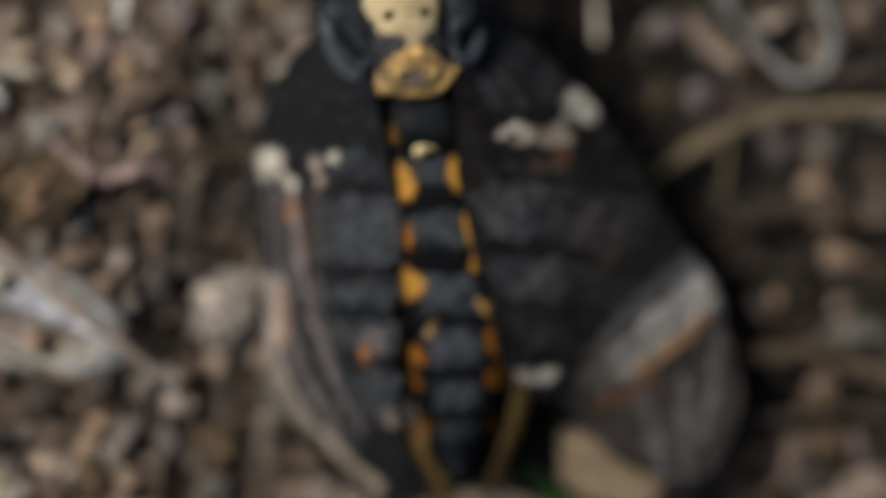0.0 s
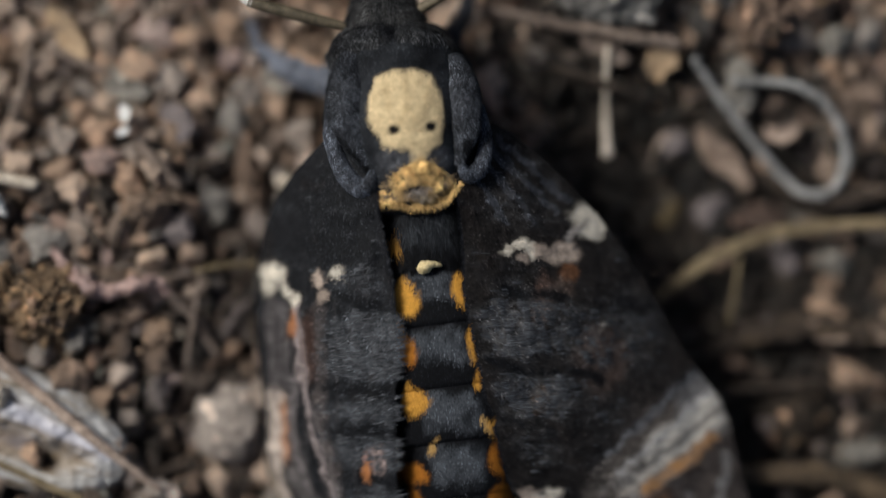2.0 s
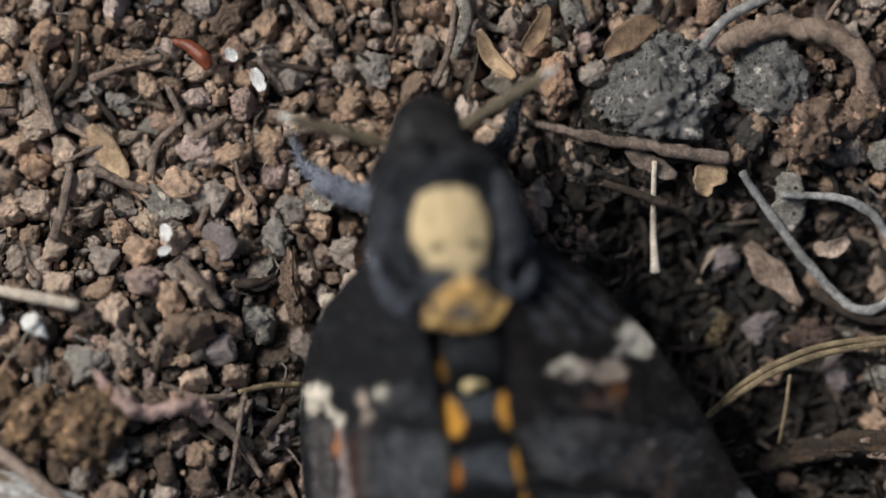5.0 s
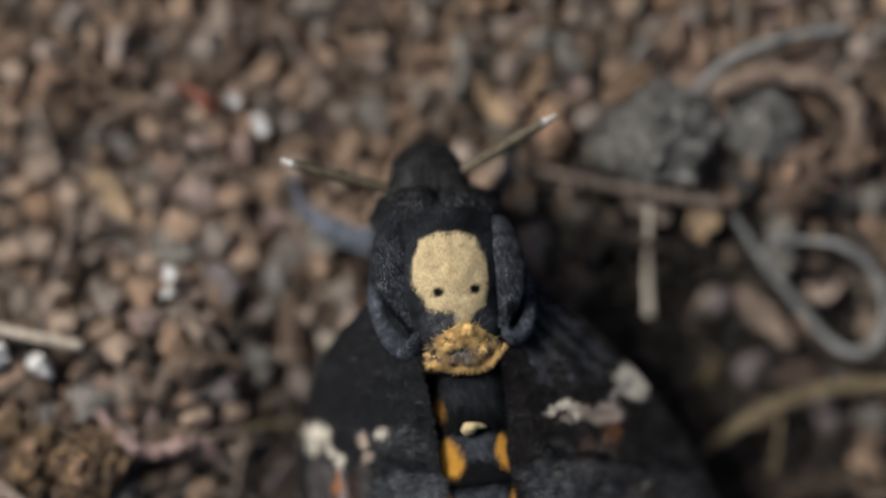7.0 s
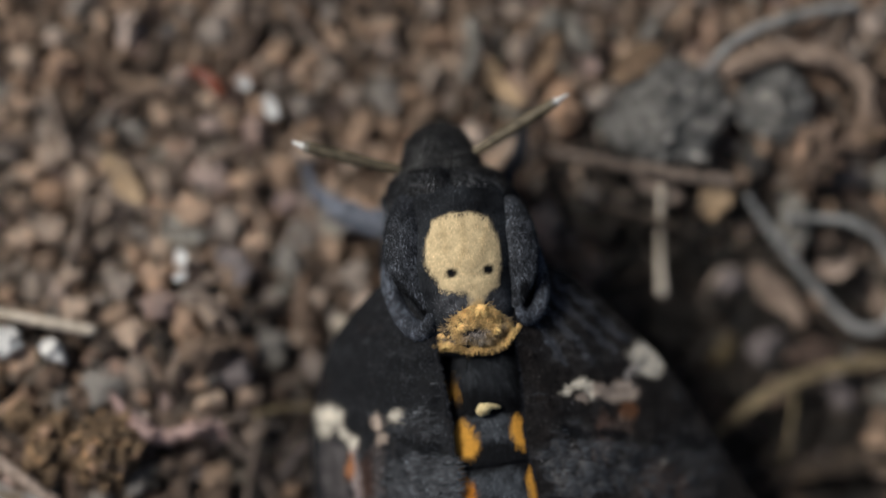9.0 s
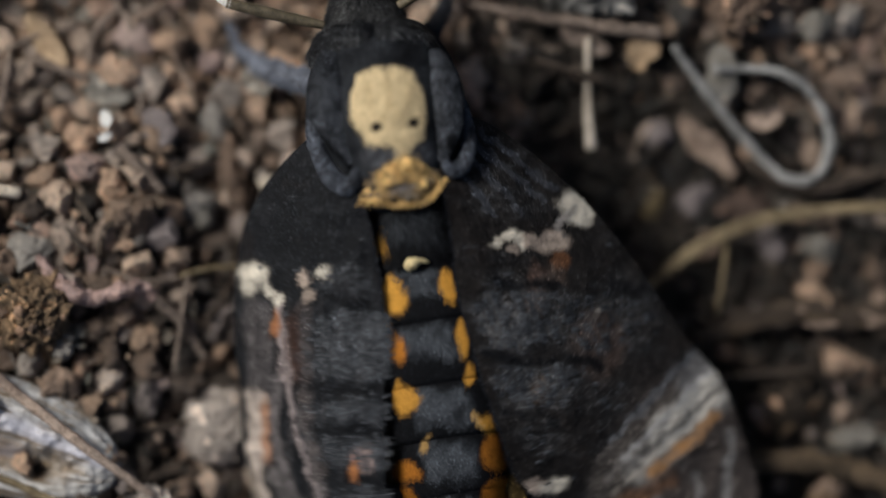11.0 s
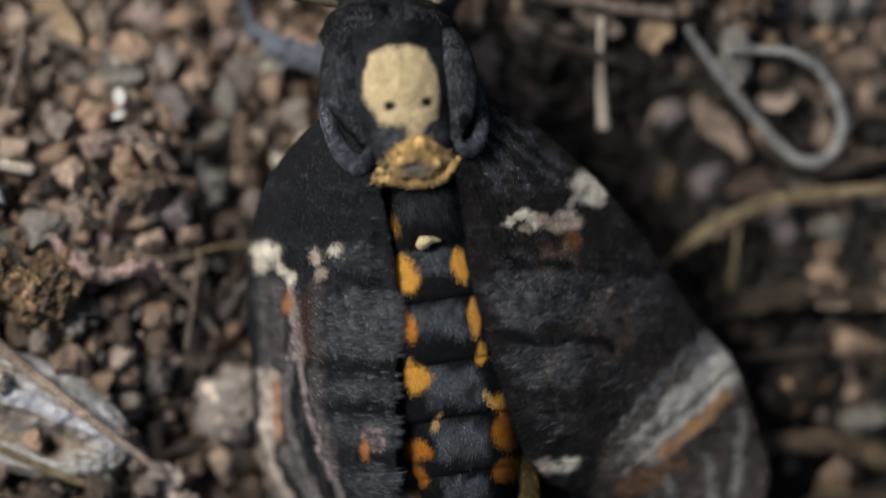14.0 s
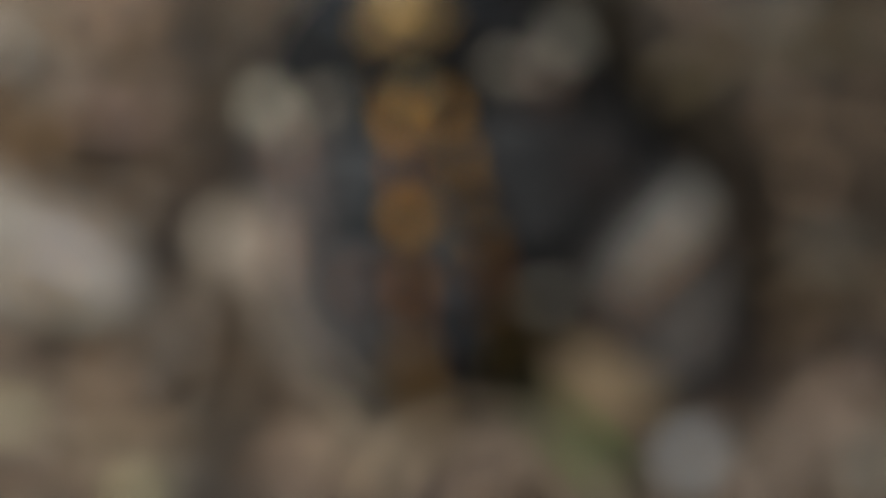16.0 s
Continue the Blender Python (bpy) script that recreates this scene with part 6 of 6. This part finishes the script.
    streaks = [(10.6, 15.6, 18.6, 9.2, 0.4, (0.06, 0.066, 0.08), 0.6), (10.8, 13.8, 16.6, 8.0, 0.35, (0.055, 0.06, 0.072), 0.6), (12.4, 15.8, 19.6, 10.4, 0.35, (0.06, 0.066, 0.08), 0.6), (10.6, 11.6, 14.0, 7.4, 0.3, (0.07, 0.078, 0.095), 0.6), (33.0, -14.0, 41.0, -32.0, 6.0, (0.075, 0.062, 0.056), 0.75), (24.0, -25.0, 36.0, -21.0, 3.6, (0.075, 0.062, 0.055), 0.75), (25.6, -18.4, 35.4, -8.6, 2.4, (0.1, 0.088, 0.078), 0.8), (28.6, -17.2, 36.4, -8.8, 1.9, (0.34, 0.315, 0.285), 0.9), (30.4, -13.6, 36.6, -8.0, 1.5, (0.55, 0.515, 0.46), 1.0),
               (33.0, -8.6, 35.2, -5.6, 1.1, (0.17, 0.165, 0.165), 0.85), (29.6, -17.6, 35.8, -12.0, 0.6, (0.40, 0.20, 0.075), 0.9), (26.0, -21.4, 31.0, -18.4, 1.0, (0.17, 0.085, 0.045), 0.7),
               (28.6, -15.6, 37.0, -8.6, 0.3, (0.03, 0.028, 0.028), 0.85), (27.0, -18.6, 36.0, -10.4, 0.3, (0.6, 0.55, 0.48), 0.9), (24.6, -18.6, 31.0, -12.0, 0.25, (0.2, 0.18, 0.165), 0.8), (25.8, -19.8, 31.0, -15.2, 0.2, (0.3, 0.26, 0.22), 0.8), (24.0, -16.4, 30.0, -9.8, 0.22, (0.13, 0.115, 0.105), 0.8), (26.4, -16.4, 35.4, -7.4, 0.3, (0.42, 0.41, 0.4), 0.8), (25.4, -14.6, 33.6, -5.6, 0.35, (0.12, 0.125, 0.135), 0.8), (30.2, -18.6, 36.8, -12.6, 0.25, (0.025, 0.022, 0.02), 0.85), (37.4, -14.0, 36.4, -24.0, 0.45, (0.30, 0.29, 0.28), 0.7), (34.0, -18.0, 35.0, -28.0, 0.4, (0.26, 0.25, 0.24), 0.6), (30.0, -20.5, 33.0, -29.0, 0.5, (0.26, 0.25, 0.25), 0.6)]
    t = wing_coat(p, marks, streaks, 0.65, 9.0, (0.0125, 0.0112, 0.0108))
    made["right"] = wing("forewing", "black mottled forewing with a grey-white outer band, spread slightly", base, g, t, (8.0, 13.0, 12.0), 42000, 43, (0.5, -0.9, 0), 0.5, ((15.2, -2.6, 3.4, 3.8, 1.0), (18.4, -2.0, 2.6, 3.6, 0.65), (17.4, -9.0, 3.8, 2.6, 0.85), (18.6, -14.0, 2.6, 2.0, 0.35), (23.0, -4.0, 3.2, 4.0, 0.4), (24.0, -10.5, 3.0, 3.0, 0.2), (27.0, -2.0, 3.0, 4.0, 0.3), (15.0, 10.0, 4.0, 3.0, 0.15)), (1.9, -5.6, -11.4), 9500, (0.085, 0.084, 0.085))

    # hindwings show only past the forewings' inner corners
    g, vein = wing_sheet([(13.0, -6.0, 8.0), (14.8, -12.0, 7.0), (18.2, -19.0, 5.0), (20.6, -24.6, 3.4), (21.6, -29.6, 2.6)], [(24.0, -8.0, 5.6), (28.0, -14.0, 3.6), (31.0, -21.0, 2.4), (33.0, -27.0, 1.8), (31.0, -31.6, 1.5)], 60, 50, 0.8, 2.0, 1.6)
    p = g.reshape(-1, 3)
    t = lay(np.tile(np.array([0.38, 0.28, 0.17]), (len(p), 1)), 0.35 + 0.6 * fbm(p, 0.4, 3), (0.27, 0.195, 0.125))
    t = lay(t, 0.8 * smooth_step(0.0, 0.3, fbm(p * np.array([2.6, 0.5, 0.0]), 0.9, 3)), (0.12, 0.085, 0.06))
    t = lay(t, smooth_step(-25.5, -23.5, p[:, 1] + 0.1 * p[:, 0] - 2.0), BLACK * 1.4)
    made["hind_right"] = wing("hindwing", "ochre-yellow hindwing edge showing beneath the forewing", base, g, t, (8.5, 8.0, 9.0), 3000, 47, (0.3, -1, 0))
    g, vein = wing_sheet([(5.9, -19.0, 9.9), (5.9, -23.0, 9.5), (6.5, -26.0, 8.5), (7.5, -28.6, 7.0), (8.8, -31.6, 4.8)], [(2.9, -19.0, 9.6), (2.7, -23.0, 9.3), (3.6, -26.0, 8.2), (4.8, -28.9, 6.7), (6.4, -32.4, 4.4)], 50, 30, 0.4, 4.0, 0.4)
    p = g.reshape(-1, 3)
    t = lay(np.tile(np.array([0.34, 0.19, 0.065]), (len(p), 1)), 0.4 + 0.6 * fbm(p, 0.4, 3), (0.16, 0.1, 0.045))
    t = lay(t, spot(p[:, 0], p[:, 1], 3.8, -23.4, 1.4, 1.2, 0, 0.4), PINKISH)
    t = lay(t, smooth_step(-22.6, -21.4, p[:, 1]), BLACK * 1.6)
    made["hind_left"] = wing("hindwing", "ochre hindwing edge showing beside the abdomen's tip", base, g, t, (0.5, 8.0, 9.0), 1200, 49, (0.2, -1, 0))
    g, vein = wing_sheet([(15.0, -18.0, 9.4), (15.4, -21.0, 9.1), (15.2, -24.0, 8.5), (14.2, -27.0, 7.3), (12.8, -30.4, 5.4)], [(16.6, -18.0, 8.9), (17.3, -21.0, 8.5), (17.0, -24.0, 7.9), (15.8, -27.2, 6.7), (14.2, -31.0, 4.8)], 50, 24, 0.3, 6.0, 0.4)
    p = g.reshape(-1, 3)
    t = lay(np.tile(np.array([0.09, 0.06, 0.02]), (len(p), 1)), 0.4 + 0.6 * fbm(p, 0.4, 3), (0.05, 0.034, 0.014))
    wing("hindwing_margin", "olive-brown inner margin of the hindwing beside the abdomen", base, g, t, (8.5, 8.0, 9.0), 1000, 53, (0.0, -1, 0))
    return made


MOTH = moth()
WINGS = wings(MOTH)


# ---- what moves: the wings shiver throughout, and open a little after eight seconds ----
def motions():
    for key, sign, spread in (("left", -1, 1.0), ("right", 1, 2.2), ("hind_left", -1, 1.2), ("hind_right", 1, 1.2)):
        ob = WINGS[key]
        x, y, z = ob.location
        rows = []
        for k in range(0, 481):
            t = k / 30
            open_by = float(smooth_step(8.2, 10.3, t))
            shake = (0.0, 1.0, -1.0)[k % 3] * (0.95 + 0.2 * math.sin(k * 0.37) + 0.1 * math.sin(k * 0.083)) * (0.85 + 0.15 * open_by)
            turn = sign * (-spread * (1 - open_by) + 1.2 * shake)
            lift = sign * -(1.4 * shake + 0.6 * open_by) - (5.0 * (1 - open_by) if key == "left" else 0.0)
            rows.append((t, pose(x, y, z, 0.2 * shake, lift, turn)))
        walk(ob, rows)


motions()
